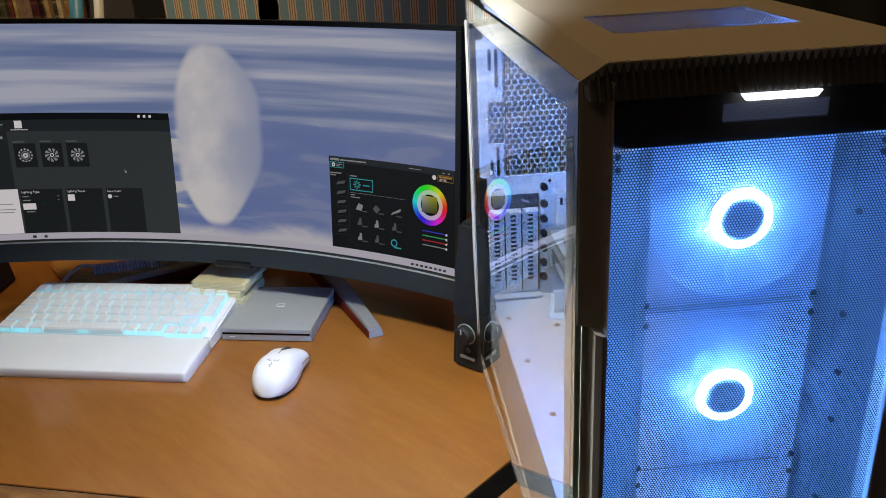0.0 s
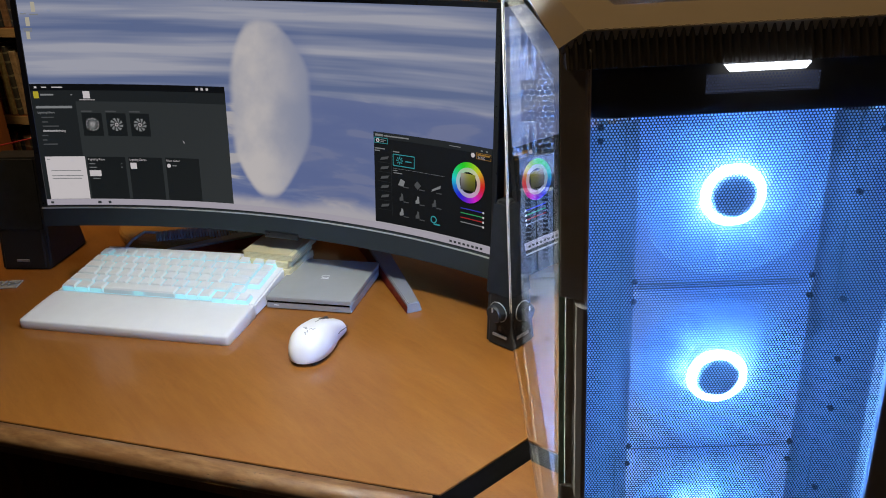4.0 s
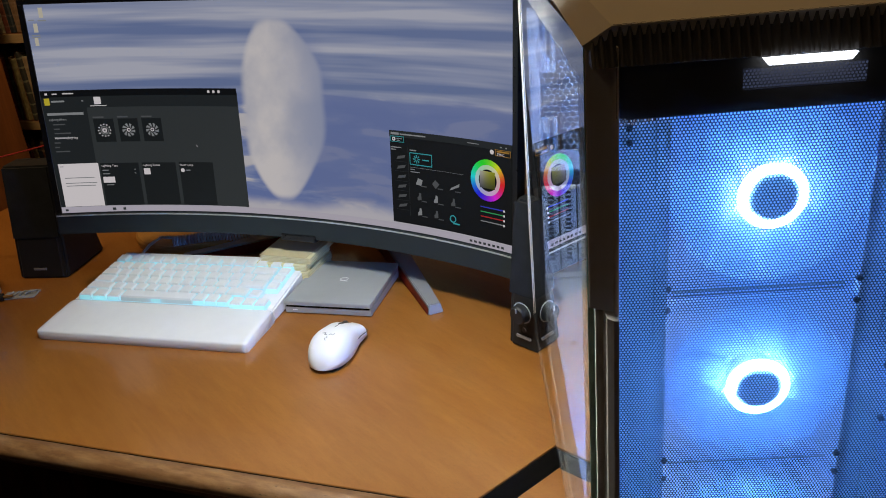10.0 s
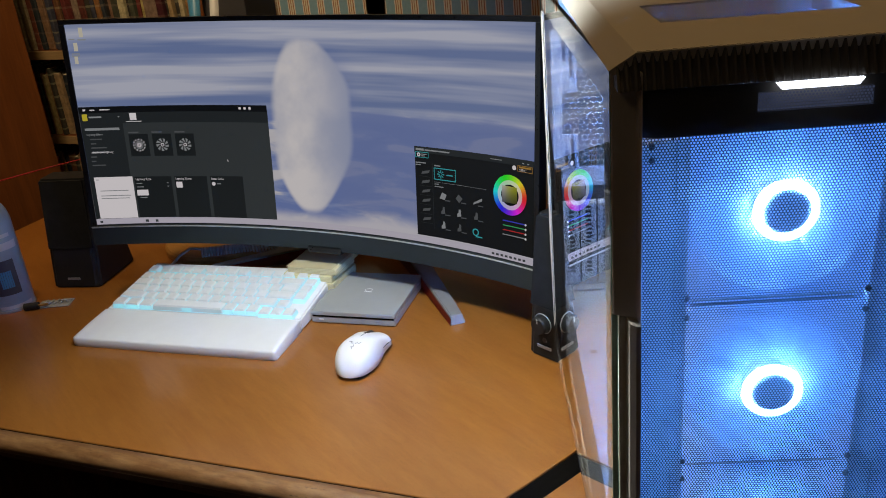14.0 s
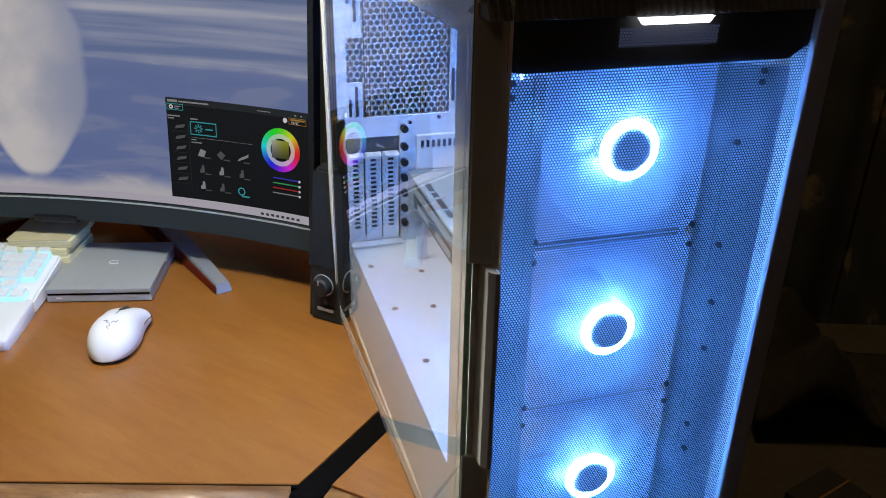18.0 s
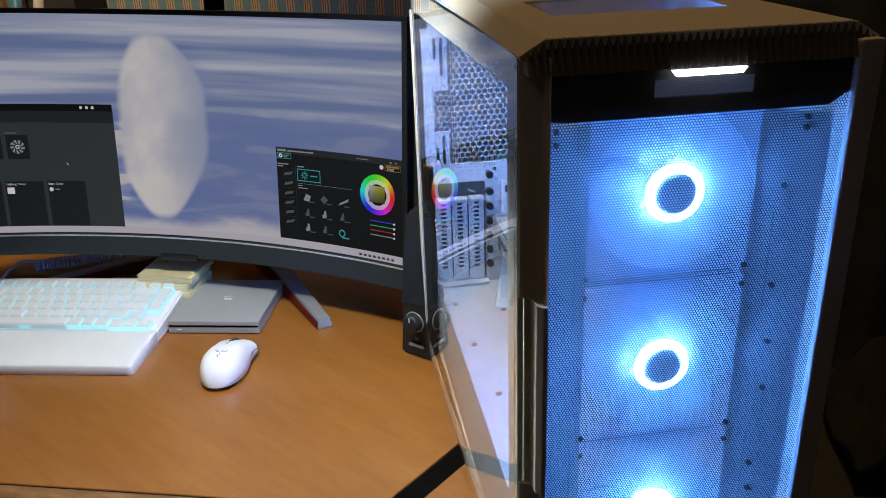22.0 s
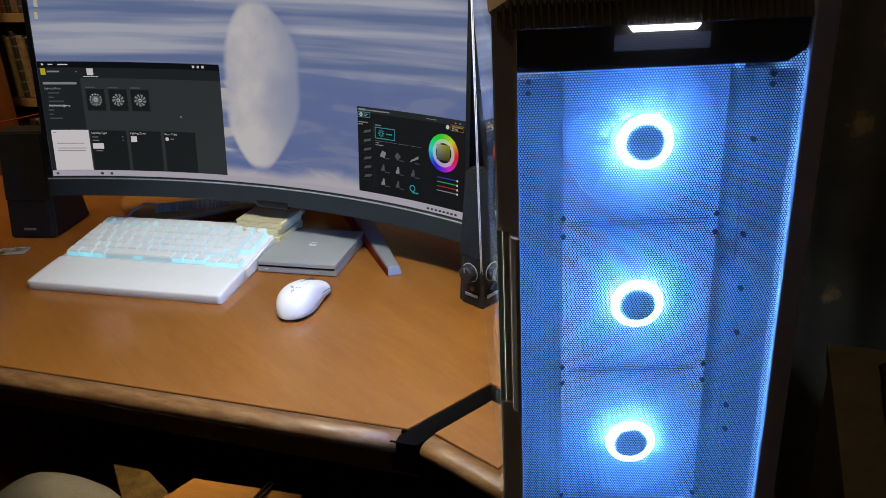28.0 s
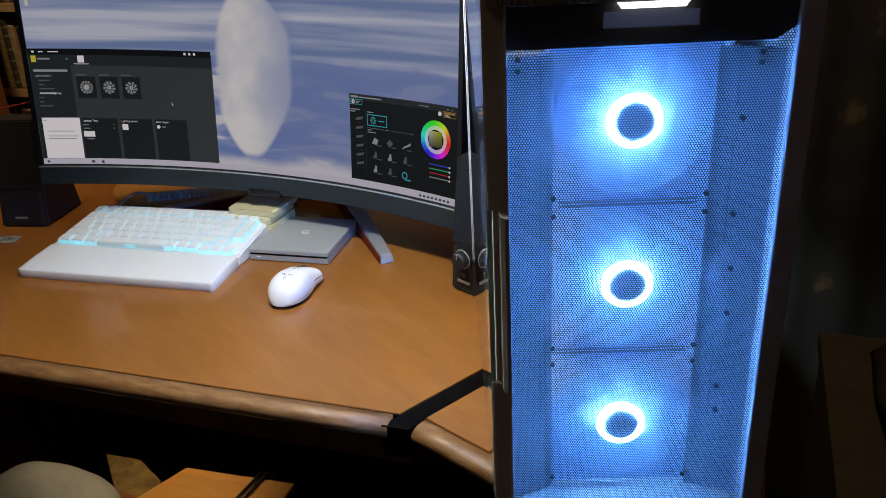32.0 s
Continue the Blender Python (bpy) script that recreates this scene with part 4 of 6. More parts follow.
def case_fan():
    fan = thing("case_fan", CASE @ pose(CEN - 0.0025, 0.0165, 0.3560), "white case fan with glowing ring and frosted blades", "fan", "front fans")
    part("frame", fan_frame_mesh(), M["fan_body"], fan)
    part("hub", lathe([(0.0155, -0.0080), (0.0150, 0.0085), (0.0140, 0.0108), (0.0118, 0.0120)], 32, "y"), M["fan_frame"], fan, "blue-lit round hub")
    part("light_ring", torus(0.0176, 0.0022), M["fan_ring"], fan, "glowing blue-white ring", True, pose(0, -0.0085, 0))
    # second ring added behind the fan to throw blue on the rear wall
    part("rear_fill_ring", torus(0.0176, 0.0022, 32, 8), M["rear_fill_ring"], fan, "glowing ring added on the unseen inner side", True, pose(0, 0.0150, 0))
    # disc added to even the glow between the blades; fans have none
    part("added_glow_disc", lathe([(0.0555, -0.0124), (0.0555, -0.0118)], 40, "y"), M["blade"], fan, "added glowing disc that evens the light behind the blades")
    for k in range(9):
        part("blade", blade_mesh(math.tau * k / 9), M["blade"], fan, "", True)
    for k in range(4):
        a = math.tau * (k + 0.5) / 4
        part("strut", tube([(0.014 * math.cos(a), 0.0115, 0.014 * math.sin(a)), (0.057 * math.cos(a), 0.0115, 0.057 * math.sin(a))], 0.0022, 6), M["fan_frame"], fan)
    for x in (-0.0565, 0.0555):
        for z in (-0.0575, 0.0565):
            part("corner_screw", lathe([(0.0020, 0.0), (0.0020, 0.0014), (0.0014, 0.002)], 12, "y"), M["grey_dark"], fan, "", False, pose(x, -0.0045, z))
    return fan


first = case_fan()
for z in (0.2275, 0.0985):
    copy_thing(first, CASE @ pose(CEN - 0.0025, 0.0165, z))

def slant(x):
    """Depth of the slanting sheet beside the fans."""
    return 0.0105 - 0.384 * max(0.0, x - 0.1632) - 0.417 * max(0.0, 0.0442 - x)


# the sheet behind the mesh that holds the fans, with slots and screws
bracket = part("fan_bracket", prism([(0.1585, 0.0110), (0.1632, 0.0105), (0.1984, -0.0030), (0.1984, -0.0015), (0.1632, 0.0120), (0.1585, 0.0125)], 0.032, 0.405), M["case_inside"], tower, "white fan bracket")
part("bracket_side", prism([(0.0118, -0.0030), (0.0442, 0.0105), (0.0450, 0.0110), (0.0450, 0.0125), (0.0442, 0.0120), (0.0118, -0.0015)], 0.032, 0.405), M["case_inside"], bracket)
part("bracket_top", box(0.0442, 0.1632, 0.0215, 0.0230, 0.405, 0.414), M["case_inside"], bracket)
for z in (0.2912, 0.1630, 0.0360):
    # rails share the fan frame's emission, so their lit look is in the material
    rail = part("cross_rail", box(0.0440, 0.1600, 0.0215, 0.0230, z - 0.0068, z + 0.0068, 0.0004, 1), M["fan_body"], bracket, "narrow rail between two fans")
    for dz in (-0.0032, 0.0, 0.0032):
        part("groove", box(0.0500, 0.1540, 0.0210, 0.0216, z + dz - 0.0005, z + dz + 0.0005), M["silver"], rail)
for x, z, w, hgt in ((0.036, 0.30, 0.0035, 0.075), (0.036, 0.135, 0.0035, 0.06), (0.172, 0.30, 0.0035, 0.075), (0.172, 0.135, 0.0035, 0.06), (0.036, 0.385, 0.0035, 0.04), (0.172, 0.385, 0.0035, 0.04), (0.160, 0.045, 0.02, 0.004)):
    part("slot", box(x - w / 9, x + w / 9, slant(x) - 0.0004, slant(x) + 0.0006, z - hgt / 2, z + hgt / 2), M["silver"], bracket)
for x, z in ((0.0215, 0.397), (0.0215, 0.389), (0.1855, 0.395), (0.1855, 0.388), (0.1775, 0.277), (0.1775, 0.349), (0.1795, 0.233), (0.180, 0.195), (0.178, 0.128), (0.179, 0.105)):
    part("bracket_screw", lathe([(0.0019, -0.002), (0.0019, 0.0008), (0.0012, 0.0014)], 10, "y"), M["grey_dark"], bracket, "", False, pose(x - 0.0015, 0.0035 if 0.045 < x < 0.16 else slant(x) - 0.0008, z + 0.007))

# ---- rear wall of the case ----
rear = part("rear_wall_upper", box(LU + 0.004, RU - 0.004, 0.411, 0.4135, 0.412, 0.448), M["case_inside"], tower, "white rear wall")
part("rear_band", box(LU + 0.004, RU - 0.004, 0.411, 0.4135, 0.240, 0.262), M["case_inside"], rear)
part("rear_left", box(-0.0095, 0.0012, 0.411, 0.4135, 0.262, 0.412), M["case_inside"], rear)
part("rear_right", box(0.112, RU - 0.004, 0.411, 0.4135, 0.262, 0.412), M["case_inside"], rear)
part("rear_foot", box(LU + 0.004, RU - 0.004, 0.411, 0.4135, 0.014, 0.120), M["case_inside"], rear)
part("rear_slot_side", box(0.057, RU - 0.004, 0.411, 0.4135, 0.120, 0.240), M["case_inside"], rear)
vs, fs = hex_sheet(0.0175, 0.112, 0.262, 0.412, 0.0068, 0.80)
raw("rear_vent", vs, fs, M["case_inside"], rear, "hexagonal vent in the white rear wall", pose(0, 0.4115, 0))
vs, fs = hex_sheet(-0.0040, 0.0215, 0.292, 0.354, 0.0068, 0.80)
raw("small_vent", vs, fs, M["case_inside"], rear, "", pose(0, 0.4137, 0))
part("slot_plate_lower", box(0.0012, 0.0175, 0.411, 0.4135, 0.262, 0.300), M["case_inside"], rear)
part("slot_plate_upper", box(0.0012, 0.0175, 0.411, 0.4135, 0.346, 0.412), M["case_inside"], rear)
for x, z0, z1 in ((0.0042, 0.264, 0.283), (0.0112, 0.264, 0.296), (0.0042, 0.380, 0.402), (0.0112, 0.362, 0.402), (0.1155, 0.275, 0.310), (0.1235, 0.278, 0.300)):
    part("rear_slot", box(x - 0.0016, x + 0.0016, 0.4095, 0.4105, z0, z1, 0.0004, 1), M["screw"], rear)
part("slot_opening", box(-0.002, 0.056, 0.4138, 0.4150, 0.222, 0.240), M["grey_dark"], rear, "dark gap over the slot covers")
for k in range(3):
    x0 = -0.0015 + 0.0192 * k
    cover = part("slot_cover", box(x0, x0 + 0.0176, 0.4085, 0.4105, 0.120, 0.224, 0.0006, 1), M["case_inside"], rear, "white slot cover with rows of small vents")
    part("cover_tab", box(x0 + 0.001, x0 + 0.0166, 0.396, 0.4085, 0.222, 0.2245, 0.0005, 1), M["case_inside"], cover)
    for j in range(16):
        z = 0.136 + 0.0052 * j
        part("vent_hole", box(x0 + 0.0058, x0 + 0.0118, 0.4078, 0.4084, z, z + 0.0026), M["screw"], cover)
part("slot_lip", box(-0.002, 0.058, 0.398, 0.410, 0.1165, 0.1185), M["case_inside"], rear, "lit lower lip of the slots")
for z in (0.248, 0.228, 0.210, 0.192, 0.174, 0.156, 0.138):
    part("thumb_screw", lathe([(0.0042, 0.0), (0.0042, 0.006), (0.0030, 0.0068)], 14, "y"), M["screw"], rear, "", False, pose(0.0612, 0.4105, z))
for x, z in ((0.068, 0.254), (0.100, 0.258), (-0.0005, 0.122), (0.052, 0.122), (0.128, 0.254)):
    part("rear_screw", lathe([(0.0020, 0.0), (0.0020, 0.0016)], 10, "y"), M["screw"], rear, "", False, pose(x, 0.4105, z))
part("port_plate", box(0.075, 0.150, 0.4055, 0.4105, 0.200, 0.240, 0.001, 1), M["case_inside"], rear, "white cover of the ports")
for k in range(9):
    part("port_vent", box(0.079 + k * 0.0062, 0.0822 + k * 0.0062, 0.4048, 0.4056, 0.226, 0.234), M["screw"], rear)

# holes in the power supply cover
for x, y in ((0.0105, 0.354), (0.0145, 0.260), (0.020, 0.165), (0.060, 0.330), (0.075, 0.235), (0.052, 0.255)):
    part("cover_hole", lathe([(0.0030, 0.0), (0.0030, 0.0006)], 16), M["screw"], tower, "", False, pose(x, y, 0.1150))
part("cover_lip", box(LU + 0.0052, LU + 0.0066, 0.022, 0.410, 0.1135, 0.1162), M["case_inside"], tower, "bright folded edge of the cover")

# ---- graphics card, board and cables ----
card = thing("graphics_card", CASE @ pose(0.068, 0.205, 0.155), "silver grey graphics card mounted flat over the white cover", "graphics card")
part("shroud", box(0.0, 0.105, 0.0, 0.198, 0.004, 0.029, 0.003, 2), M["silver_dark"], card, "dark silver fan shroud")
part("back_plate", box(-0.001, 0.106, -0.004, 0.200, 0.0385, 0.0415, 0.001, 1), M["silver"], card, "light metal back plate")
part("fin_stack", box(0.003, 0.102, 0.004, 0.194, 0.029, 0.0385), M["grey_dark"], card, "dark fins under the plate")
part("side_window", box(-0.0012, 0.0, 0.015, 0.185, 0.009, 0.024, 0.0003, 1), M["grey_dark"], card, "dark side strip")
for y, w in ((0.045, 0.05), (0.12, 0.045)):
    part("lettering_bar", box(-0.0020, -0.0012, y, y + w, 0.013, 0.0195), M["silver"], card, "worn pale lettering")
for k in range(7):
    part("plate_slot", box(0.020 + k * 0.008, 0.0235 + k * 0.008, 0.02, 0.06, 0.0414, 0.0418), M["screw"], card)
for y, w in ((0.075, 0.018), (0.098, 0.026), (0.129, 0.012), (0.146, 0.024)):
    part("plate_lettering", box(0.006, 0.012, y, y + w, 0.0414, 0.0418), M["grey_dark"], card)
part("bracket", box(-0.004, 0.050, 0.1985, 0.2000, -0.012, 0.045, 0.0004, 1), M["silver"], card)
part("support_post", box(-0.006, 0.006, 0.152, 0.155, -0.040, -0.012, 0.001, 1), M["case_inside"], card, "white support bracket")
board = thing("motherboard", CASE @ pose(0.176, 0.145, 0.165), "white and silver motherboard with heat sinks on the tray", "motherboard")
part("board", box(0.0, 0.0025, 0.0, 0.250, 0.0, 0.270), M["grey_dark"], board, "dark circuit board")
part("port_cover", box(-0.036, 0.0, 0.205, 0.248, 0.140, 0.262, 0.003, 2), M["case_inside"], board, "white port cover")
for z in (0.160, 0.215):
    part("heat_sink", box(-0.028, 0.0, 0.150, 0.196, z, z + 0.045, 0.003, 2), M["silver"], board, "finned heat sink")
for k in range(4):
    part("memory_stick", box(-0.036, 0.0, 0.040 + k * 0.0095, 0.0455 + k * 0.0095, 0.110, 0.240, 0.001, 1), M["case_inside"], board)
cooler = thing("pump_cooler", CASE @ pose(0.150, 0.275, 0.335, 0, -90, 0), "round white pump cooler on the board", "cooler")
part("pump_body", lathe([(0.030, -0.026), (0.031, 0.0), (0.031, 0.018), (0.027, 0.022)], 40), M["case_inside"], cooler)
part("pump_ring", torus(0.022, 0.0018), M["fan_ring"], cooler, "glowing ring", True, Matrix.Translation((0, 0, 0.022)) @ Matrix.Rotation(radians(90), 4, "X"))


def cable(name, pts, r, material, label, n=6, spread=0.0035, seed=1):
    rnd = random.Random(seed)
    ob = thing(name, CASE, label, "cable")
    for k in range(n):
        o = Vector((rnd.uniform(-1, 1), rnd.uniform(-1, 1), rnd.uniform(-1, 1))) * spread
        ctrl = [Vector(p) + o * (0.4 if i in (0, len(pts) - 1) else 1.0) for i, p in enumerate(pts)]
        out = []
        for i in range(len(ctrl) - 1):
            p0, p1, p2, p3 = ctrl[max(0, i - 1)], ctrl[i], ctrl[i + 1], ctrl[min(len(ctrl) - 1, i + 2)]
            for s in range(7):
                f = s / 7
                out.append(0.5 * ((2 * p1) + (p2 - p0) * f + (2 * p0 - 5 * p1 + 4 * p2 - p3) * f * f + (3 * p1 - p0 - 3 * p2 + p3) * f ** 3))
        out.append(ctrl[-1])
        part("wire", tube(out, r, 8), material, ob, "", True)
    return ob


cable("power_cable", [(0.100, 0.26, 0.200), (0.070, 0.215, 0.214), (0.062, 0.175, 0.180), (0.066, 0.165, 0.135), (0.085, 0.175, 0.116)], 0.0022, M["cable_white"], "bundle of white braided power wires looping from the card", 8, 0.007, 3)
cable("board_cable", [(0.174, 0.15, 0.300), (0.120, 0.19, 0.260), (0.100, 0.215, 0.215), (0.110, 0.235, 0.200)], 0.0028, M["cable_white"], "thick white braided wires above the card", 6, 0.008, 5)
for q, s in ((0.300, 7), (0.340, 9)):
    cable("coolant_hose", [(0.140, 0.285, q), (0.105, 0.245, q + 0.02), (0.100, 0.20, q + 0.06), (0.120, 0.17, 0.430)], 0.0062, M["cable_white"], "white sleeved coolant hose", 1, 0.0, s)
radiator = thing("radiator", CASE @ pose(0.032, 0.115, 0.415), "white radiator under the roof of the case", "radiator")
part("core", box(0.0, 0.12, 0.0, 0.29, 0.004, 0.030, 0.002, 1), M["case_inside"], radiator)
# glowing slab added to light the inside, in place of unseen radiator fans
part("fan_glow_slab", box(0.004, 0.116, 0.01, 0.28, 0.0, 0.0035), glow("inside_glow", (0.10, 0.32, 1.0), 1.5), radiator, "blue-white glowing slab standing in for the unseen radiator fans")

# ---- monitor stand ----
def foot(pts, w0, w1, h0, h1):
    """A tapering foot bar from the column to its tip."""
    (x0, y0), (x1, y1) = pts
    d = Vector((x1 - x0, y1 - y0, 0)).normalized()
    s = Vector((-d.y, d.x, 0))
    bm = bmesh.new()
    rings = []
    for (x, y), w, h, lean in (((x0, y0), w0, h0, 0.0), ((x1, y1), w1, h1, 0.004)):
        c = Vector((x, y, 0))
        rings.append([bm.verts.new(p) for p in (c - s * w / 2, c + s * w / 2, c + s * (w / 2 - 0.003) + Vector((0, 0, h)) - d * lean, c - s * (w / 2 - 0.003) + Vector((0, 0, h)) - d * lean)])
    a, b = rings
    for k in range(4):
        bm.faces.new((a[k], a[(k + 1) % 4], b[(k + 1) % 4], b[k]))
    bm.faces.new(a[::-1])
    bm.faces.new(b)
    bmesh.ops.recalc_face_normals(bm, faces=bm.faces[:])
    bmesh.ops.bevel(bm, geom=bm.edges[:], offset=0.0012, segments=2, affect="EDGES")
    return bm


stand = thing("monitor_stand", pose(0, 0, DESK), "silver monitor stand with two splayed feet and red sides", "monitor stand")
RT, LT, COL = (-0.2555, 1.0785), (-0.735, 1.160), (-0.470, 1.345)
part("right_foot", foot([COL, RT], 0.040, 0.0225, 0.034, 0.0135), M["silver_dark"], stand, "silver foot bar")
part("left_foot", foot([COL, LT], 0.040, 0.0225, 0.034, 0.0135), M["silver_dark"], stand, "silver foot bar")


def foot_side(tip, sgn):
    d = Vector((tip[0] - COL[0], tip[1] - COL[1], 0)).normalized()
    s = Vector((-d.y, d.x, 0)) * sgn
    bm = bmesh.new()
    q = []
    for (x, y), w, h in ((COL, 0.040, 0.034), (tip, 0.0225, 0.0135)):
        c = Vector((x, y, 0)) + s * (w / 2 + 0.0008)
        q.append([bm.verts.new(c + Vector((0, 0, 0.0015))), bm.verts.new(c - s * 0.002 + Vector((0, 0, h - 0.003)))])
    bm.faces.new((q[0][0], q[1][0], q[1][1], q[0][1]))
    bmesh.ops.solidify(bm, geom=bm.faces[:], thickness=0.0012)
    return bm


part("red_side", foot_side(RT, -1), M["red"], stand, "red side face of the foot")
part("red_side", foot_side(LT, 1), M["red"], stand, "red side face of the foot")
part("column", box(COL[0] - 0.035, COL[0] + 0.035, COL[1] - 0.02, COL[1] + 0.03, 0.0, 0.30, 0.006, 2), M["black_plastic"], stand, "black column behind the screen")
part("mount_arm", box(COL[0] - 0.03, COL[0] + 0.03, COL[1] - 0.135, COL[1] - 0.02, 0.225, 0.285, 0.004, 2), M["black_plastic"], stand)

# ---- keyboard ----
KB = Matrix.Translation((-0.7865, 0.8985, DESK)) @ Matrix.Rotation(math.atan2(0.0305, 0.3235), 4, "Z")
keyboard = thing("keyboard", KB, "white compact keyboard with pale keys lit cyan from below", "keyboard")
KW, KD = 0.3265, 0.1390
KY0 = 0.0830


def kb_top(y):
    return 0.0185 + (y - KY0) * 0.105


bm = bmesh.new()
lo = [(0.0, KY0, 0.0), (KW, KY0, 0.0), (KW, KY0 + KD, 0.0), (0.0, KY0 + KD, 0.0)]
hi = [(x, y, kb_top(y)) for x, y, _ in lo]
a = [bm.verts.new(p) for p in lo]
b = [bm.verts.new(p) for p in hi]
for k in range(4):
    bm.faces.new((a[k], a[(k + 1) % 4], b[(k + 1) % 4], b[k]))
bm.faces.new(a[::-1])
bm.faces.new(b)
bmesh.ops.recalc_face_normals(bm, faces=bm.faces[:])
bmesh.ops.bevel(bm, geom=bm.edges[:], offset=0.0025, segments=3, affect="EDGES")
part("housing", bm, M["white_plastic"], keyboard, "white housing")


def key_glow(name, strength, peak, wide):
    """Pale translucent plastic; cyan emission peaks mid-key in place of a lamp below."""
    m, t, bs = nodes_of(name)
    bs.inputs["Base Color"].default_value = (0.62, 0.74, 0.76, 1)
    bs.inputs["Roughness"].default_value = 0.5
    c = t.nodes.new("ShaderNodeTexCoord")
    s = t.nodes.new("ShaderNodeSeparateXYZ")
    t.links.new(c.outputs["Generated"], s.inputs[0])
    d = maths(t, "DIVIDE", maths(t, "SUBTRACT", s.outputs[0], 0.5), wide)
    near = maths(t, "DIVIDE", 1.0, maths(t, "ADD", 1.0, maths(t, "POWER", maths(t, "ABSOLUTE", d), 4.0)))
    oi = t.nodes.new("ShaderNodeObjectInfo")
    vary = maths(t, "MULTIPLY_ADD", oi.outputs["Random"], 0.5, 0.75)
    e = maths(t, "MULTIPLY", maths(t, "ADD", maths(t, "MULTIPLY", near, peak), strength), vary)
    bs.inputs["Emission Color"].default_value = (0.07, 0.66, 0.82, 1)
    m.cycles.emission_sampling = "NONE"
    t.links.new(e, bs.inputs["Emission Strength"])
    return m


def light_plate(x0, x1, y0, y1):
    part("light_plate", box(x0, x1, y0, y1, 0.0, 0.0012), lit_key, keyboard, "cyan light between the keys", False,
         Matrix.Translation((0, 0, 0.0185 - KY0 * 0.105 - 0.0004)) @ Matrix.Rotation(math.atan(0.105), 4, "X"))


lit_key = key_glow("cyan_key_light", 0.28, 0.0, 1.0)
# lit and faint copies: the key lamps' reach is put into the emission
M["skirt"] = key_glow("lit_key_skirt", 0.26, 0.60, 0.30)
M["dim_skirt"] = key_glow("faint_key_skirt", 0.10, 0.25, 0.25)
M["space_skirt"] = key_glow("lit_space_skirt", 0.0, 0.62, 0.06)
key_meshes = {}
U = 0.01905


def keycap(w, front):
    if (w, front) not in key_meshes:
        bm = bmesh.new()
        g = 0.0007
        x0, x1, y0, y1 = g, w * U - g, g, U - g
        rows = []
        for ins, z in ((0.0, 0.0), (0.0004, 0.003), (0.0010, 0.0055), (0.0017, 0.0078), (0.0025, 0.0084)):
            rows.append([bm.verts.new(p) for p in ((x0 + ins, y0 + ins * 0.9, z), (x1 - ins, y0 + ins * 0.9, z), (x1 - ins, y1 - ins * 0.7, z), (x0 + ins, y1 - ins * 0.7, z))])
        for p, q in zip(rows, rows[1:]):
            for k in range(4):
                bm.faces.new((p[k], p[(k + 1) % 4], q[(k + 1) % 4], q[k]))
        bm.faces.new(rows[-1])
        for f in bm.faces:
            f.material_index = 1 if f.calc_center_median().z < 0.0048 else 0
        me = bpy.data.meshes.new("key")
        bm.normal_update()
        bm.to_mesh(me)
        bm.free()
        me.materials.append(M["keycap"])
        me.materials.append(M["space_skirt" if w > 3 else "skirt" if front else "dim_skirt"])
        key_meshes[w, front] = me
    return key_meshes[w, front]



def key(x, y, w):
    ob = new("key", keycap(w, y < ky + 0.01 or x > kx + 14.9 * U))
    ob.parent = keyboard
    ob.matrix_basis = Matrix.Translation((x, y, kb_top(y) + 0.0012)) @ Matrix.Rotation(math.atan(0.105), 4, "X")


ROWS_ = [(0.0, [1.25, 1.25, 1.25, 6.25, 1, 1, 1]), (1.0, [2.25] + [1] * 10 + [1.75]), (2.0, [1.75] + [1] * 11 + [2.25]), (3.0, [1.5] + [1] * 12 + [1.5]), (4.0, [1] * 13 + [2]), (5.15, [1] * 13)]
kx, ky = 0.0095, KY0 + 0.0022
light_plate(kx, kx + 15.0 * U, ky + 0.0008, ky + 6.05 * U)
light_plate(kx + 15.05 * U, kx + 16.08 * U, ky + 2.0 * U, ky + 6.05 * U)
light_plate(kx + 13.15 * U, kx + 16.12 * U, ky - 0.0040, ky + 0.0006)
light_plate(kx + 15.05 * U, kx + 16.12 * U, ky + 0.0008, ky + 0.75 * U)
for r, widths in ROWS_:
    x = kx
    for n, w in enumerate(widths):
        if r == 5.15 and n:
            x += 0.25 * U if n in (1, 5, 9) else 0.0
        key(x, ky + r * U * 0.985, w)
        x += w * U
for n in range(3):
    key(kx + (13.15 + n) * U, ky - 0.0042, 1)
key(kx + 14.15 * U, ky + 0.99 * U - 0.003, 1)
for r in (2.0, 3.0, 4.0):
    key(kx + 15.1 * U, ky + r * U * 0.985, 1)
key(kx + 15.05 * U, ky + 5.15 * U * 0.985, 1)
key(kx + 14.0 * U, ky + 5.15 * U * 0.985, 1)

rest = thing("wrist_rest", KB, "white padded wrist rest in front of the keyboard", "wrist rest")
bm = bmesh.new()
prof = [(0.0012, 0.0), (0.0, 0.0020), (0.0, 0.0118), (0.0008, 0.0136), (0.0026, 0.0145), (0.040, 0.0180), (0.0785, 0.0203), (0.0810, 0.0196), (0.0818, 0.0175), (0.0818, 0.0)]
xs = [0.0, 0.0012, 0.004, 0.010] + list(np.linspace(0.03, KW - 0.03, 12)) + [KW - 0.010, KW - 0.004, KW - 0.0012, KW - 0.0]
rows = []
for x in xs:
    e = min(x, KW - x)
    drop = 0.0022 * max(0.0, 1 - e / 0.0035) ** 2
    pull = 0.0035 * max(0.0, 1 - e / 0.0035) ** 2
    rows.append([bm.verts.new((x, y + (pull if k < 5 else 0), max(0.0, z - (drop if z > 0.011 else 0)))) for k, (y, z) in enumerate(prof)])
for p, q in zip(rows, rows[1:]):
    for k in range(len(prof) - 1):
        bm.faces.new((p[k], q[k], q[k + 1], p[k + 1]))
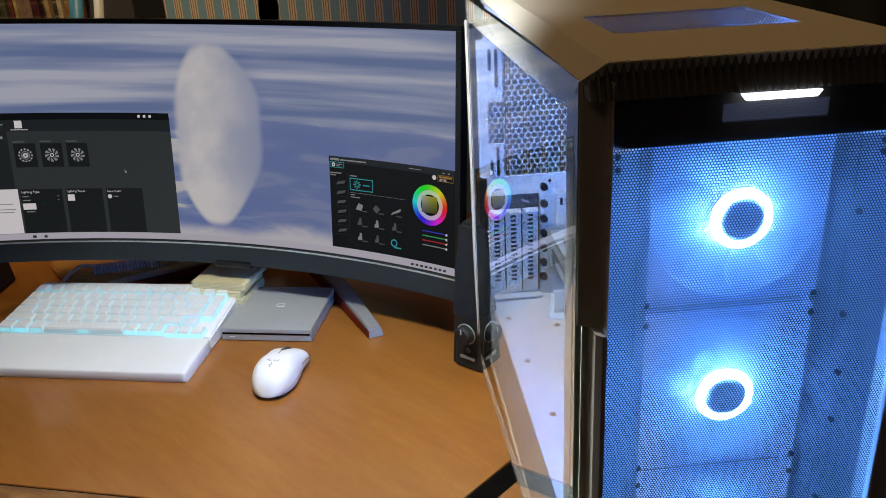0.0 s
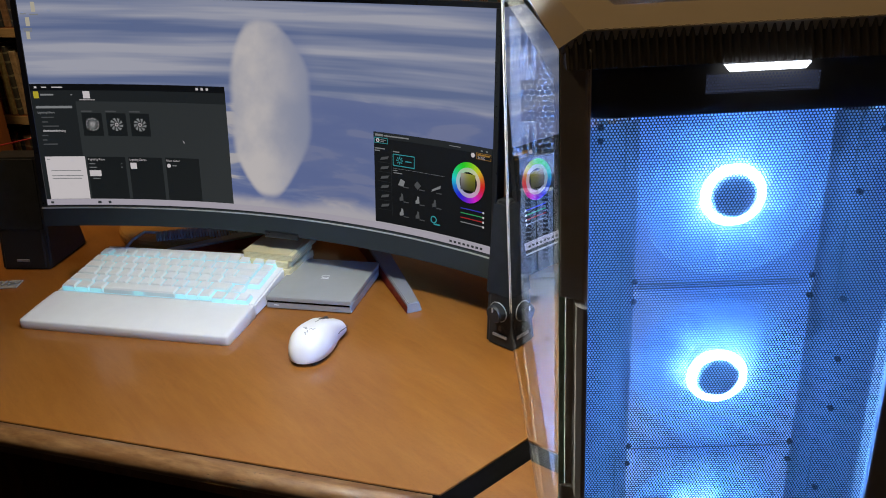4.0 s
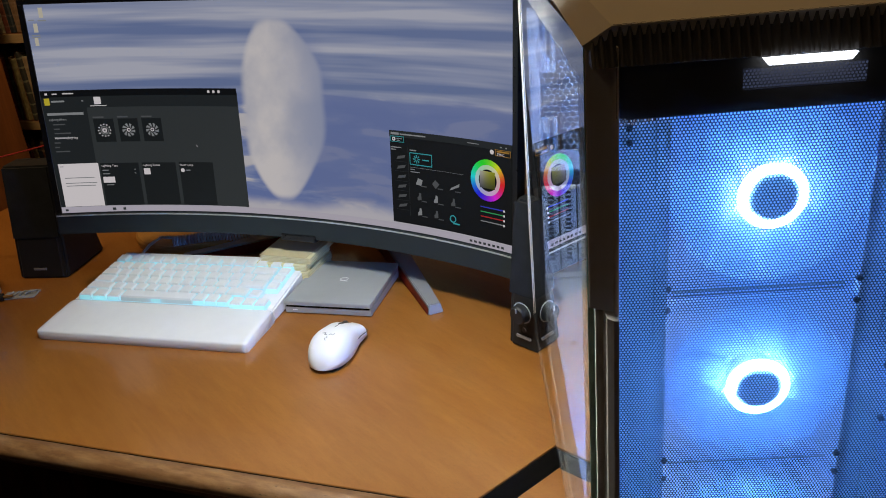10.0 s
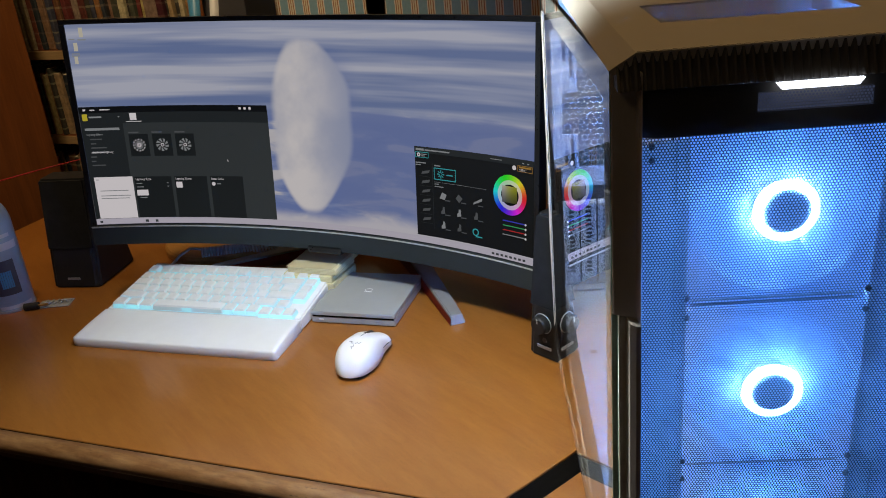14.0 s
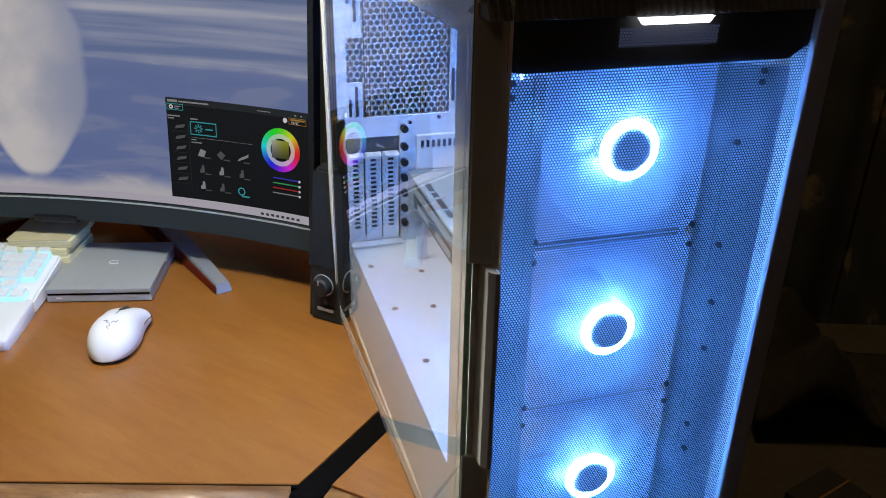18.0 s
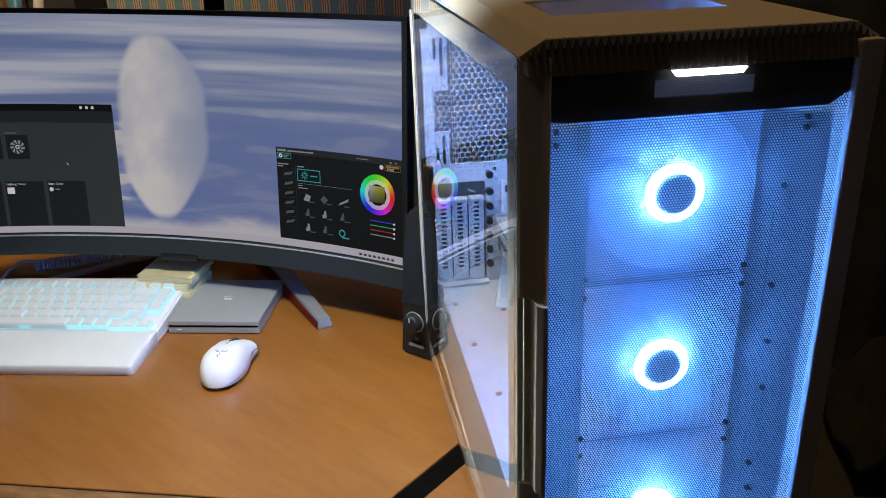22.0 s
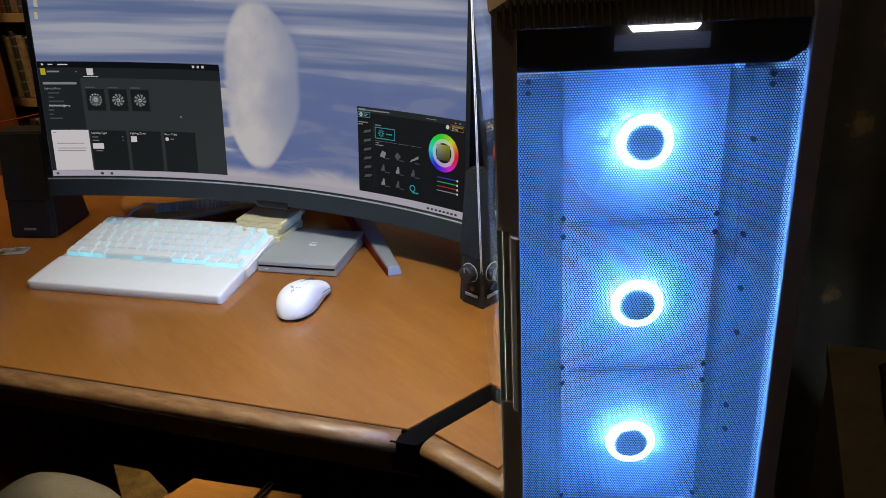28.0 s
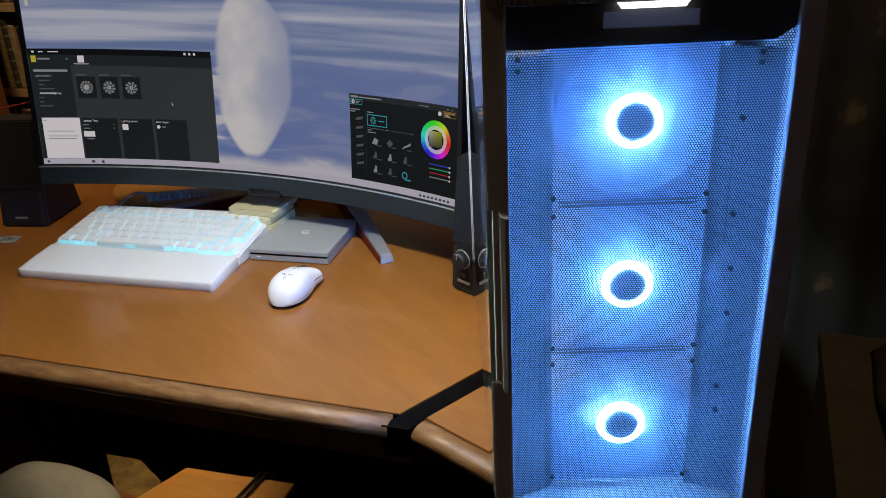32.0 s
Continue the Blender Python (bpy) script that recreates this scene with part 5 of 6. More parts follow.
bm.faces.new(rows[0][::-1])
bm.faces.new(rows[-1])
bmesh.ops.recalc_face_normals(bm, faces=bm.faces[:])
part("pad", bm, M["white_rubber"], rest, "", True)
part("rubber_strip", box(0.008, KW - 0.008, 0.008, 0.076, -0.0002, 0.0012), M["grey_dark"], rest, "dark rubber underside")

# ---- mouse ----
ML, MW, MH = 0.1005, 0.0560, 0.0345


def mouse_half(f):
    """Half the width at the share f of the length, from palm (0) to buttons (1)."""
    palm = max(0.0, 1 - (1 - min(1.0, f / 0.42)) ** 2.3) ** 0.5
    nose = max(0.0, 1 - max(0.0, (f - 0.80) / 0.20) ** 4.5) ** 0.5
    waist = 1.0 - 0.085 * math.exp(-((f - 0.68) / 0.15) ** 2)
    return MW / 2 * palm * nose * waist


def mouse_high(f):
    palm = max(0.0, 1 - (1 - min(1.0, f / 0.40)) ** 2.2) ** 0.55
    return MH * palm * (1.0 - 0.56 * max(0.0, (f - 0.40) / 0.60) ** 1.7)


def mouse_shell(nx=40, ny=22):
    bm = bmesh.new()
    rows = []
    for i in range(nx + 1):
        f = i / nx
        f = 0.004 + 0.992 * (f - 0.10 * math.sin(2 * math.pi * f) / math.pi * 2)
        y = (f - 0.5) * ML
        w, h = mouse_half(f), mouse_high(f)
        col = []
        for j in range(ny + 1):
            a = math.pi * j / ny
            cx, sz = math.cos(a), math.sin(a)
            notch = -0.0045 * math.exp(-(cx / 0.16) ** 2) * max(0.0, (f - 0.80) / 0.20)
            col.append(bm.verts.new((w * math.copysign(abs(cx) ** 0.70, cx), y + notch, 0.0052 + (h - 0.0032) * sz ** 0.66)))
        rows.append(col)
    for p, q in zip(rows, rows[1:]):
        for j in range(ny):
            bm.faces.new((p[j], q[j], q[j + 1], p[j + 1]))
        bm.faces.new((p[0], p[-1], q[-1], q[0]))
    bm.faces.new(rows[-1])
    bm.faces.new(rows[0][::-1])
    bmesh.ops.remove_doubles(bm, verts=bm.verts[:], dist=0.00015)
    bmesh.ops.recalc_face_normals(bm, faces=bm.faces[:])
    return bm


def on_mouse(x, y, up=0.0003):
    """A place on the shell above (x, y)."""
    f = y / ML + 0.5
    c = min(0.97, (abs(x) / mouse_half(f)) ** (1 / 0.70))
    return (x, y, 0.0052 + (mouse_high(f) - 0.0032) * math.sin(math.acos(c)) ** 0.66 + up)


mouse = thing("computer_mouse", pose(-0.3450, 0.9565, DESK, 0, 0, 5), "white wireless mouse with dark wheel on the desk", "mouse")
part("shell", mouse_shell(), M["white_plastic"], mouse, "", True)
bm = bmesh.new()
cols = [[bm.verts.new(on_mouse(x, y, 0.0004)) for x in (-0.0040 * k, 0.0, 0.0040 * k)] for y, k in ((0.0215, 0.3), (0.0235, 0.9), (0.030, 1.0), (0.037, 1.0), (0.042, 1.0), (0.0450, 0.9))]
for p, q in zip(cols, cols[1:]):
    for k in range(2):
        bm.faces.new((p[k], p[k + 1], q[k + 1], q[k]))
part("wheel_slot", bm, M["black_plastic"], mouse, "dark slot between the buttons")
part("scroll_wheel", lathe([(0.0080, -0.0026), (0.0090, -0.0014), (0.0090, 0.0014), (0.0080, 0.0026)], 24), M["grey_dark"], mouse, "ribbed dark wheel", False, Matrix.Translation((0, 0.0350, on_mouse(0, 0.0350)[2] - 0.0074)) @ Matrix.Rotation(radians(90), 4, "Y"))
part("base", prism([(mouse_half(0.5 + y / ML) * 0.84 * sgn, y * 0.97) for sgn, ys in ((1, np.linspace(-0.044, 0.044, 16)), (-1, np.linspace(0.044, -0.044, 16))) for y in ys], 0.0, 0.0062), M["black_plastic"], mouse, "dark underside")
part("button_seam", tube([on_mouse(0.0, y, 0.0001) for y in np.linspace(0.006, 0.0225, 8)], 0.00035, 5), M["grey_dark"], mouse, "fine seam between the buttons")
part("side_seam", tube([on_mouse(0.0292 * mouse_half(0.5 + y / ML) / (MW / 2) * 1.02, y, 0.0002) for y in np.linspace(0.012, 0.0455, 12)], 0.0005, 5), M["grey_dark"], mouse, "dark seam under the button")
for turn in (0.3, 2.4, 4.5):
    pts = [(0.0016, 0.0), (0.0048, 0.45), (0.0062, -0.15), (0.0092, 0.25)]
    part("logo_mark", tube([on_mouse(r * math.cos(turn + a), -0.017 + r * math.sin(turn + a), 0.0001) for r, a in pts], 0.0006, 5), M["silver"], mouse, "faint grey mark")

# ---- slim silver drive ----
drive = thing("optical_drive", Matrix.Translation((-0.4680, 1.0395, DESK)) @ Matrix.Rotation(math.atan2(0.0125, 0.1275), 4, "Z"), "slim silver external optical drive lying on the desk", "disc drive")
DW, DD, DHT = 0.1285, 0.1330, 0.0195
part("lower_shell", box(0, DW, 0, DD, 0.0012, 0.0118, 0.0012, 2), M["silver"], drive, "silver lower body")
part("lid", box(0, DW, -0.0004, DD, 0.0128, DHT, 0.0014, 2), M["silver"], drive, "smooth silver lid")
part("tray_slot", box(0.002, DW - 0.002, -0.0006, 0.004, 0.0108, 0.0126), M["black"], drive, "thin dark slot")
part("rubber_foot", box(0.01, DW - 0.01, 0.01, DD - 0.01, 0.0, 0.0014), M["grey_dark"], drive)
part("emblem", tube([(DW * 0.5 + 0.007 * math.cos(a) * (1.0 if math.cos(a) < 0 else 0.7), DD * 0.55 + 0.0045 * math.sin(a), DHT) for a in np.linspace(0.4, 5.9, 16)], 0.0005, 5), M["white_plastic"], drive, "small pale emblem")
part("emblem_line", box(DW * 0.5 - 0.006, DW * 0.5 + 0.006, DD * 0.50, DD * 0.50 + 0.0014, DHT - 0.0002, DHT + 0.0003), M["white_plastic"], drive)
part("eject_mark", box(0.012, 0.019, -0.0006, 0.0004, 0.0060, 0.0072), M["white_plastic"], drive)
part("front_lettering", box(0.100, 0.112, -0.0006, 0.0004, 0.0060, 0.0072), M["silver_dark"], drive)

# ---- stack of note pads ----
pads = thing("note_pad_stack", Matrix.Translation((-0.5510, 1.1130, DESK)) @ Matrix.Rotation(0.02, 4, "Z"), "stack of yellowed paper note pads under the screen", "note pads")
rnd = random.Random(4)
z = 0.0
for k, hgt in enumerate((0.016, 0.012, 0.011, 0.010)):
    dx, dy = rnd.uniform(-0.004, 0.004), rnd.uniform(-0.004, 0.004)
    block = part("pad", box(dx, dx + 0.083, dy, dy + 0.078, z, z + hgt - 0.0006, 0.0006, 1), M["paper"], pads, "block of yellowed sheets")
    for j in range(int(hgt / 0.0022)):
        part("sheet_edge", box(dx - 0.0004, dx + 0.0834, dy - 0.0005, dy + 0.078, z + j * 0.0022 + 0.0010, z + j * 0.0022 + 0.0014), M["cream"], block)
    z += hgt
part("loose_sheet", box(0.002, 0.081, 0.002, 0.076, z, z + 0.0006), M["cream"], pads, "loose top sheet")

# ---- speakers ----
def speaker(m, w, d, hgt, lean, knob, label):
    sp = thing("desk_speaker", m, label, "speaker", "pair of desk speakers")
    bm = bmesh.new()
    secs = [(0.0, 1.0), (0.06, 1.0), (hgt * 0.36, 0.985), (hgt, 0.80 if knob else 0.98)]
    rows = []
    for z, s in secs:
        off_y = z * lean
        slim = 1.0 if knob else 1.0 - 0.62 * z / hgt
        rows.append([bm.verts.new((x * s, y * (0.7 + 0.3 * s) * (slim if y > 0 else 1.0) + off_y, z)) for x, y in ((-w / 2, 0), (-w / 2 + 0.006, -0.004), (w / 2 - 0.006, -0.004), (w / 2, 0), (w / 2, d), (-w / 2, d))])
    for p, q in zip(rows, rows[1:]):
        for k in range(6):
            bm.faces.new((p[k], p[(k + 1) % 6], q[(k + 1) % 6], q[k]))
    bm.faces.new(rows[0][::-1])
    bm.faces.new(rows[-1])
    bmesh.ops.recalc_face_normals(bm, faces=bm.faces[:])
    bmesh.ops.bevel(bm, geom=[e for e in bm.edges if e.calc_face_angle(0) > 0.5], offset=0.003, segments=2, affect="EDGES")
    part("cabinet", bm, M["black_plastic"], sp, "black plastic cabinet")
    s1 = 0.80 if knob else 0.98
    bm = bmesh.new()
    z0, z1 = hgt * 0.37, hgt * 0.985
    w *= 0.95
    q = [bm.verts.new(p) for p in ((-w / 2 * 0.97, -0.0052 + z0 * lean, z0), (w / 2 * 0.97, -0.0052 + z0 * lean, z0), (w / 2 * s1 * 0.96, -0.0052 + z1 * lean, z1), (-w / 2 * s1 * 0.96, -0.0052 + z1 * lean, z1))]
    bm.faces.new(q)
    bmesh.ops.subdivide_edges(bm, edges=bm.edges[:], cuts=3, use_grid_fill=True)
    bmesh.ops.solidify(bm, geom=bm.faces[:], thickness=0.002)
    part("grille_cloth", bm, M["cloth"], sp, "black cloth grille")
    part("name_bar", box(-0.011, 0.011, -0.0060, -0.0042, 0.016, 0.0195), M["silver_dark"], sp, "small grey name strip")
    if knob:
        part("volume_knob", lathe([(0.0118, 0.0), (0.0118, 0.010), (0.0100, 0.0125)], 32, "y"), M["black_plastic"], sp, "round volume knob", False, pose(0, -0.004, 0.052))
        part("knob_ring", torus(0.0132, 0.0007, 40, 6), M["silver"], sp, "thin silver ring round the knob", True, pose(0, -0.006, 0.052))
        part("knob_mark", box(-0.0008, 0.0008, -0.0175, -0.016, 0.056, 0.062), M["silver"], sp)
        part("jack_hole", lathe([(0.0032, 0.0), (0.0032, 0.0012)], 16, "y"), M["grey_dark"], sp, "", False, pose(0.001, -0.0045, 0.028))
    return sp


speaker(pose(-0.1120, 1.0190, DESK, 0, 0, -25), 0.057, 0.100, 0.188, 0.11, True, "black desk speaker with volume knob beside the computer case")
speaker(pose(-0.9400, 1.0680, DESK, 0, 0, 12), 0.088, 0.110, 0.182, 0.18, False, "black cloth-fronted desk speaker by the wooden panel")

# ---- bookcase and books behind the screen ----
BY = 1.72  # front of the shelves
case_ = thing("bookcase", pose(-1.84, BY, 0.0), "dark wooden bookcase filled with old paperbacks", "bookcase")
SH = [0.36, 0.595, 0.815, 1.035, 1.255, 1.475]
for x in (0.0, 0.74):
    part("upright", box(x, x + 0.022, 0.0, 0.24, 0.0, 1.72, 0.001, 1), M["dark_wood"], case_)
part("back_board", box(0.022, 0.74, 0.232, 0.240, 0.0, 1.72), M["dark_wood"], case_)
for z in SH:
    shelf = part("shelf", box(0.022, 0.74, 0.004, 0.232, z - 0.020, z, 0.001, 1), M["dark_wood"], case_)
    part("front_lip", box(0.022, 0.74, 0.0, 0.0038, z - 0.021, z + 0.001, 0.0008, 1), M["shelf_wood"], shelf, "pale shelf edge")
part("top_board", box(-0.004, 0.766, -0.004, 0.240, 1.72, 1.745, 0.001, 1), M["dark_wood"], case_)


def book_material(name, col):
    m, t, b = nodes_of(name)
    v = mapped(t)
    w = t.nodes.new("ShaderNodeTexWave")
    w.wave_type, w.bands_direction = "BANDS", "Z"
    w.inputs["Scale"].default_value, w.inputs["Distortion"].default_value = 11.0, 6.0
    t.links.new(v, w.inputs["Vector"])
    oi = t.nodes.new("ShaderNodeObjectInfo")
    h = t.nodes.new("ShaderNodeHueSaturation")
    t.links.new(maths(t, "MULTIPLY_ADD", oi.outputs["Random"], 0.10, 0.45), h.inputs["Hue"])
    t.links.new(maths(t, "MULTIPLY_ADD", oi.outputs["Random"], 0.9, 0.45), h.inputs["Value"])
    n = noise_of(t, v, 90, 4)
    lo = tuple(c * 0.55 for c in col)
    t.links.new(mixed(t, maths(t, "MULTIPLY", maths(t, "GREATER_THAN", w.outputs["Fac"], 0.93), 0.25), ramp_of(t, n, [(0.35, lo), (0.65, col)]), (0.50, 0.42, 0.26)), h.inputs["Color"])
    t.links.new(h.outputs[0], b.inputs["Base Color"])
    b.inputs["Roughness"].default_value = 0.6
    return m


BOOKS = [book_material("spine_" + str(k), c) for k, c in enumerate(((0.42, 0.30, 0.13), (0.50, 0.37, 0.18), (0.16, 0.05, 0.03), (0.05, 0.06, 0.08), (0.30, 0.12, 0.05), (0.55, 0.47, 0.30), (0.10, 0.12, 0.08), (0.04, 0.035, 0.03)))]
rnd = random.Random(11)
book_no = 0
for z in SH:
    x = 0.026
    while x < 0.715:
        w = rnd.uniform(0.009, 0.020)
        if rnd.random() < 0.06:
            w *= 1.8
        hgt, dep = rnd.uniform(0.150, 0.186), rnd.uniform(0.11, 0.13)
        tilt = rnd.uniform(-1.2, 1.2)
        bk = thing("paperback_book", pose(-1.84 + x, BY + rnd.uniform(0.012, 0.030), z, 0, tilt, 0), rnd.choice(("worn old paperback with yellowed spine", "old paperback book with faded spine", "thin worn book standing on the shelf")), "book", "books on the shelves")
        material = rnd.choice(BOOKS)
        part("cover", box(0.0, w, 0.0, dep, 0.0, hgt, 0.0012, 1), material, bk)
        part("pages", box(0.0014, w - 0.0014, 0.003, dep - 0.001, hgt - 0.002, hgt + 0.0003), M["paper"], bk)
        x += w + rnd.uniform(0.0006, 0.0022)

# tall wooden panel beside the desk
panel = thing("wooden_cabinet", pose(-2.034, 1.20, 0.0), "tall brown wooden cabinet beside the desk", "cabinet")
part("side", box(0.0, 0.030, 0.0, 0.36, 0.0, 2.05, 0.002, 1), M["dark_wood"], panel)
part("front_stile", box(0.545, 0.575, 0.0, 0.36, 0.0, 2.05, 0.002, 1), M["dark_wood"], panel, "dark brown wooden panel")
part("door", box(0.032, 0.543, -0.004, 0.018, 0.02, 2.03, 0.002, 1), M["dark_wood"], panel)
part("door_knob", lathe([(0.006, 0.0), (0.006, 0.012), (0.013, 0.018), (0.013, 0.026), (0.004, 0.03)], 20, "y"), M["copper"], panel, "", False, pose(0.50, -0.006, 1.2))
part("top", box(-0.005, 0.580, -0.01, 0.36, 2.05, 2.07, 0.002, 1), M["dark_wood"], panel)

# things standing behind the monitor
box_dark = thing("dark_box", pose(-0.985, 1.60, DESK), "dark grey storage box behind the monitor", "box")
part("body", box(0.0, 0.105, 0.0, 0.11, 0.0, 0.46, 0.003, 2), M["grey_dark"], box_dark)
part("lid", box(-0.003, 0.108, -0.003, 0.113, 0.455, 0.475, 0.002, 2), M["black_plastic"], box_dark)
M["poster_blue"] = mat("printed_blue", (0.06, 0.24, 0.42), 0.4)
M["poster_white"] = mat("printed_white", (0.6, 0.62, 0.62), 0.4)
M["kraft"] = mat("kraft_card", (0.32, 0.20, 0.09), 0.7)
rolls = thing("paper_roll", pose(-1.055, 1.58, DESK), "rolled glossy papers, blue and white, leaning in the corner", "paper roll")
for k, (m_, dx, lean) in enumerate((("poster_blue", 0.0, 0.16), ("poster_white", 0.028, 0.18), ("kraft", 0.045, 0.14), ("poster_blue", -0.022, 0.10))):
    part("roll", tube([(dx, 0.02 * k, 0.0), (dx + lean * 0.5, 0.02 * k, 0.46 + 0.02 * k)], 0.010, 14), M[m_], rolls, "", True)
strip = thing("torn_paper", pose(-0.88, 2.045, 0.93), "torn cream strip of paper on the wallpaper", "paper")
bm = bmesh.new()
edge = [(0.0, 0.34), (0.085, 0.34), (0.090, 0.26), (0.082, 0.22), (0.098, 0.16), (0.092, 0.08), (0.104, 0.02), (0.070, 0.0), (0.062, 0.07), (0.045, 0.13), (0.050, 0.18), (0.020, 0.22), (0.012, 0.28)]
bm.faces.new([bm.verts.new((x, 0.0, z)) for x, z in edge])
bmesh.ops.solidify(bm, geom=bm.faces[:], thickness=0.0012)
part("sheet", bm, M["cream"], strip)

# round wooden base and coiled lead behind the keyboard
disc = thing("wooden_disc", pose(-0.785, 1.300, DESK), "pale round wooden base behind the keyboard", "base")
part("disc", lathe([(0.118, 0.0), (0.122, 0.004), (0.122, 0.012), (0.118, 0.016)], 64), M["pale_wood"], disc)
lead = thing("keyboard_lead", pose(0, 0, DESK), "white coiled keyboard lead behind the keyboard", "cable")
n, turns = 420, 30
start, end_ = Vector((-0.775, 1.196, 0.0155)), Vector((-0.640, 1.270, 0.0155))
d = (end_ - start).normalized()
s = Vector((-d.y, d.x, 0))
part("coil", tube([start + (end_ - start) * k / n + (s * math.cos(math.tau * turns * k / n) + Vector((0, 0, math.sin(math.tau * turns * k / n)))) * 0.0115 for k in range(n + 1)], 0.0022, 6), M["cable_white"], lead, "", True)
part("straight_lead", tube([(-0.775, 1.196, 0.027), (-0.785, 1.180, 0.034), (-0.790, 1.155, 0.030), (-0.786, 1.125, 0.024), (-0.779, 1.105, 0.022)], 0.0024, 8), M["cable_white"], lead, "", True)
part("plug", tube([(-0.7815, 1.112, 0.0225), (-0.778, 1.099, 0.0215)], 0.0042, 10), M["cable_white"], lead)

# red lead, spray can, remote and odds and ends by the panel
red = thing("red_lead", pose(0, 0, DESK), "thin red wire strung past the speaker", "wire")
M["red_wire"] = mat("red_wire", (0.42, 0.02, 0.02), 0.4)
part("wire", tube([(-1.28, 1.02, 0.150), (-1.10, 1.075, 0.172), (-1.00, 1.11, 0.192), (-0.93, 1.14, 0.204), (-0.88, 1.20, 0.19)], 0.0012, 6), M["red_wire"], red)
can = thing("spray_can", pose(-1.000, 0.988, DESK), "grey-blue aerosol duster can with printed label", "spray can")
part("body", lathe([(0.0295, 0.0), (0.0325, 0.003), (0.0325, 0.148), (0.0300, 0.161), (0.0225, 0.178), (0.0150, 0.187), (0.0145, 0.191)], 40), M["can"], can, "", True)
part("base_rim", lathe([(0.0335, 0.0), (0.0338, 0.002), (0.0335, 0.004)], 40), M["silver"], can)
part("nozzle", lathe([(0.0125, 0.191), (0.0125, 0.209), (0.0090, 0.219)], 20), M["black_plastic"], can, "black spray head")
for z0, hgt, a0, a1, m_ in ((0.104, 0.012, -1.3, 0.35, "poster_white"), (0.124, 0.006, -1.2, 0.1, "poster_white"), (0.030, 0.058, -1.25, -0.1, "grey_dark"), (0.042, 0.028, -0.9, -0.35, "poster_blue"), (0.006, 0.006, -1.3, 0.3, "poster_white"), (0.136, 0.006, -1.3, -0.5, "poster_white")):
    bm = bmesh.new()
    cols = [[bm.verts.new((0.0329 * math.cos(a), 0.0329 * math.sin(a), z)) for z in (z0, z0 + hgt)] for a in np.linspace(a0, a1, 12)]
    for p, q in zip(cols, cols[1:]):
        bm.faces.new((p[0], q[0], q[1], p[1]))
    part("label_bar", bm, M[m_], can, "printed label mark")
remote = thing("remote_control", pose(-1.055, 0.905, DESK, 0, 0, 62), "black remote control lying by the spray can", "remote control")
part("body", box(0.0, 0.120, -0.022, 0.022, 0.0, 0.016, 0.004, 2), M["black_plastic"], remote)
for k in range(8):
    for j in range(3):
        part("button", box(0.012 + k * 0.0125, 0.020 + k * 0.0125, -0.0145 + j * 0.011, -0.0075 + j * 0.011, 0.0155, 0.0175, 0.0008, 1), M["grey_dark"], remote)
plug = thing("audio_plug", pose(-0.962, 0.975, DESK, 0, 0, 20), "small black plug with brass tip", "plug")
part("grip", tube([(0.0, 0.0, 0.006), (0.022, 0.004, 0.006)], 0.006, 12), M["black_plastic"], plug)
part("tip", tube([(0.022, 0.004, 0.006), (0.036, 0.0065, 0.006)], 0.0022, 10), M["copper"], plug)
clip = thing("clip_packet", pose(-0.928, 1.006, DESK, 0, 0, 22), "small clear packet with silver clips and a ring", "packet")
part("packet", box(-0.028, 0.026, -0.013, 0.013, 0.0, 0.0022, 0.0008, 1), M["silver"], clip, "crumpled clear wrapper")
for k in range(4):
    part("clip", tube([(-0.018 + k * 0.009, -0.006, 0.004), (-0.012 + k * 0.009, 0.004, 0.006), (-0.008 + k * 0.009, -0.002, 0.0045)], 0.0014, 6), M["silver"], clip)
part("ring", torus(0.008, 0.0012, 28, 8), M["silver"], clip, "silver ring", True, pose(0.016, 0.004, 0.0050, 70, 0, 0))

# ---- under the desk ----
chair = thing("upholstered_stool", pose(-0.832, 0.852, 0.0), "grey upholstered stool pushed under the desk", "stool")
bm = bmesh.new()
rows = []
for r, z in ((0.0, 0.400), (0.03, 0.397), (0.06, 0.385), (0.092, 0.362), (0.115, 0.338), (0.126, 0.318), (0.122, 0.305)):
    rows.append([bm.verts.new((r * 1.06 * math.copysign(abs(math.cos(a)) ** 0.8, math.cos(a)), r * 0.80 * math.copysign(abs(math.sin(a)) ** 0.8, math.sin(a)), z + 0.004)) for a in (math.tau * k / 40 for k in range(40))])
for p, q in zip(rows, rows[1:]):
    for k in range(40):
        bm.faces.new((p[k], p[(k + 1) % 40], q[(k + 1) % 40], q[k]))
bmesh.ops.remove_doubles(bm, verts=bm.verts[:], dist=0.0005)
bm.faces.new([v for v in rows[-1] if v.is_valid])
bmesh.ops.recalc_face_normals(bm, faces=bm.faces[:])
part("seat", bm, M["chair_grey"], chair, "rounded grey cushion", True)
part("seat_board", box(-0.13, 0.13, -0.10, 0.10, 0.288, 0.306, 0.003, 1), M["dark_wood"], chair)
for x in (-0.13, 0.13):
    for y in (-0.10, 0.10):
        part("leg", tube([(x * 1.05, y * 1.05, 0.0), (x * 0.85, y * 0.85, 0.29)], 0.014, 12), M["dark_wood"], chair)
shelf_low = thing("low_cabinet", pose(-0.676, 0.800, 0.0), "pale wooden low cabinet under the desk with leads on top", "cabinet")
part("top", prism([(-0.064, 0.040), (0.226, 0.020), (0.222, 0.246), (0.009, 0.229)], 0.302, 0.318, 0.0015, 1), M["pale_wood"], shelf_low, "pale worn wooden top")
part("body", prism([(-0.030, 0.060), (0.216, 0.032), (0.212, 0.236), (0.020, 0.220)], 0.0, 0.302, 0.001, 1), M["pale_wood"], shelf_low)
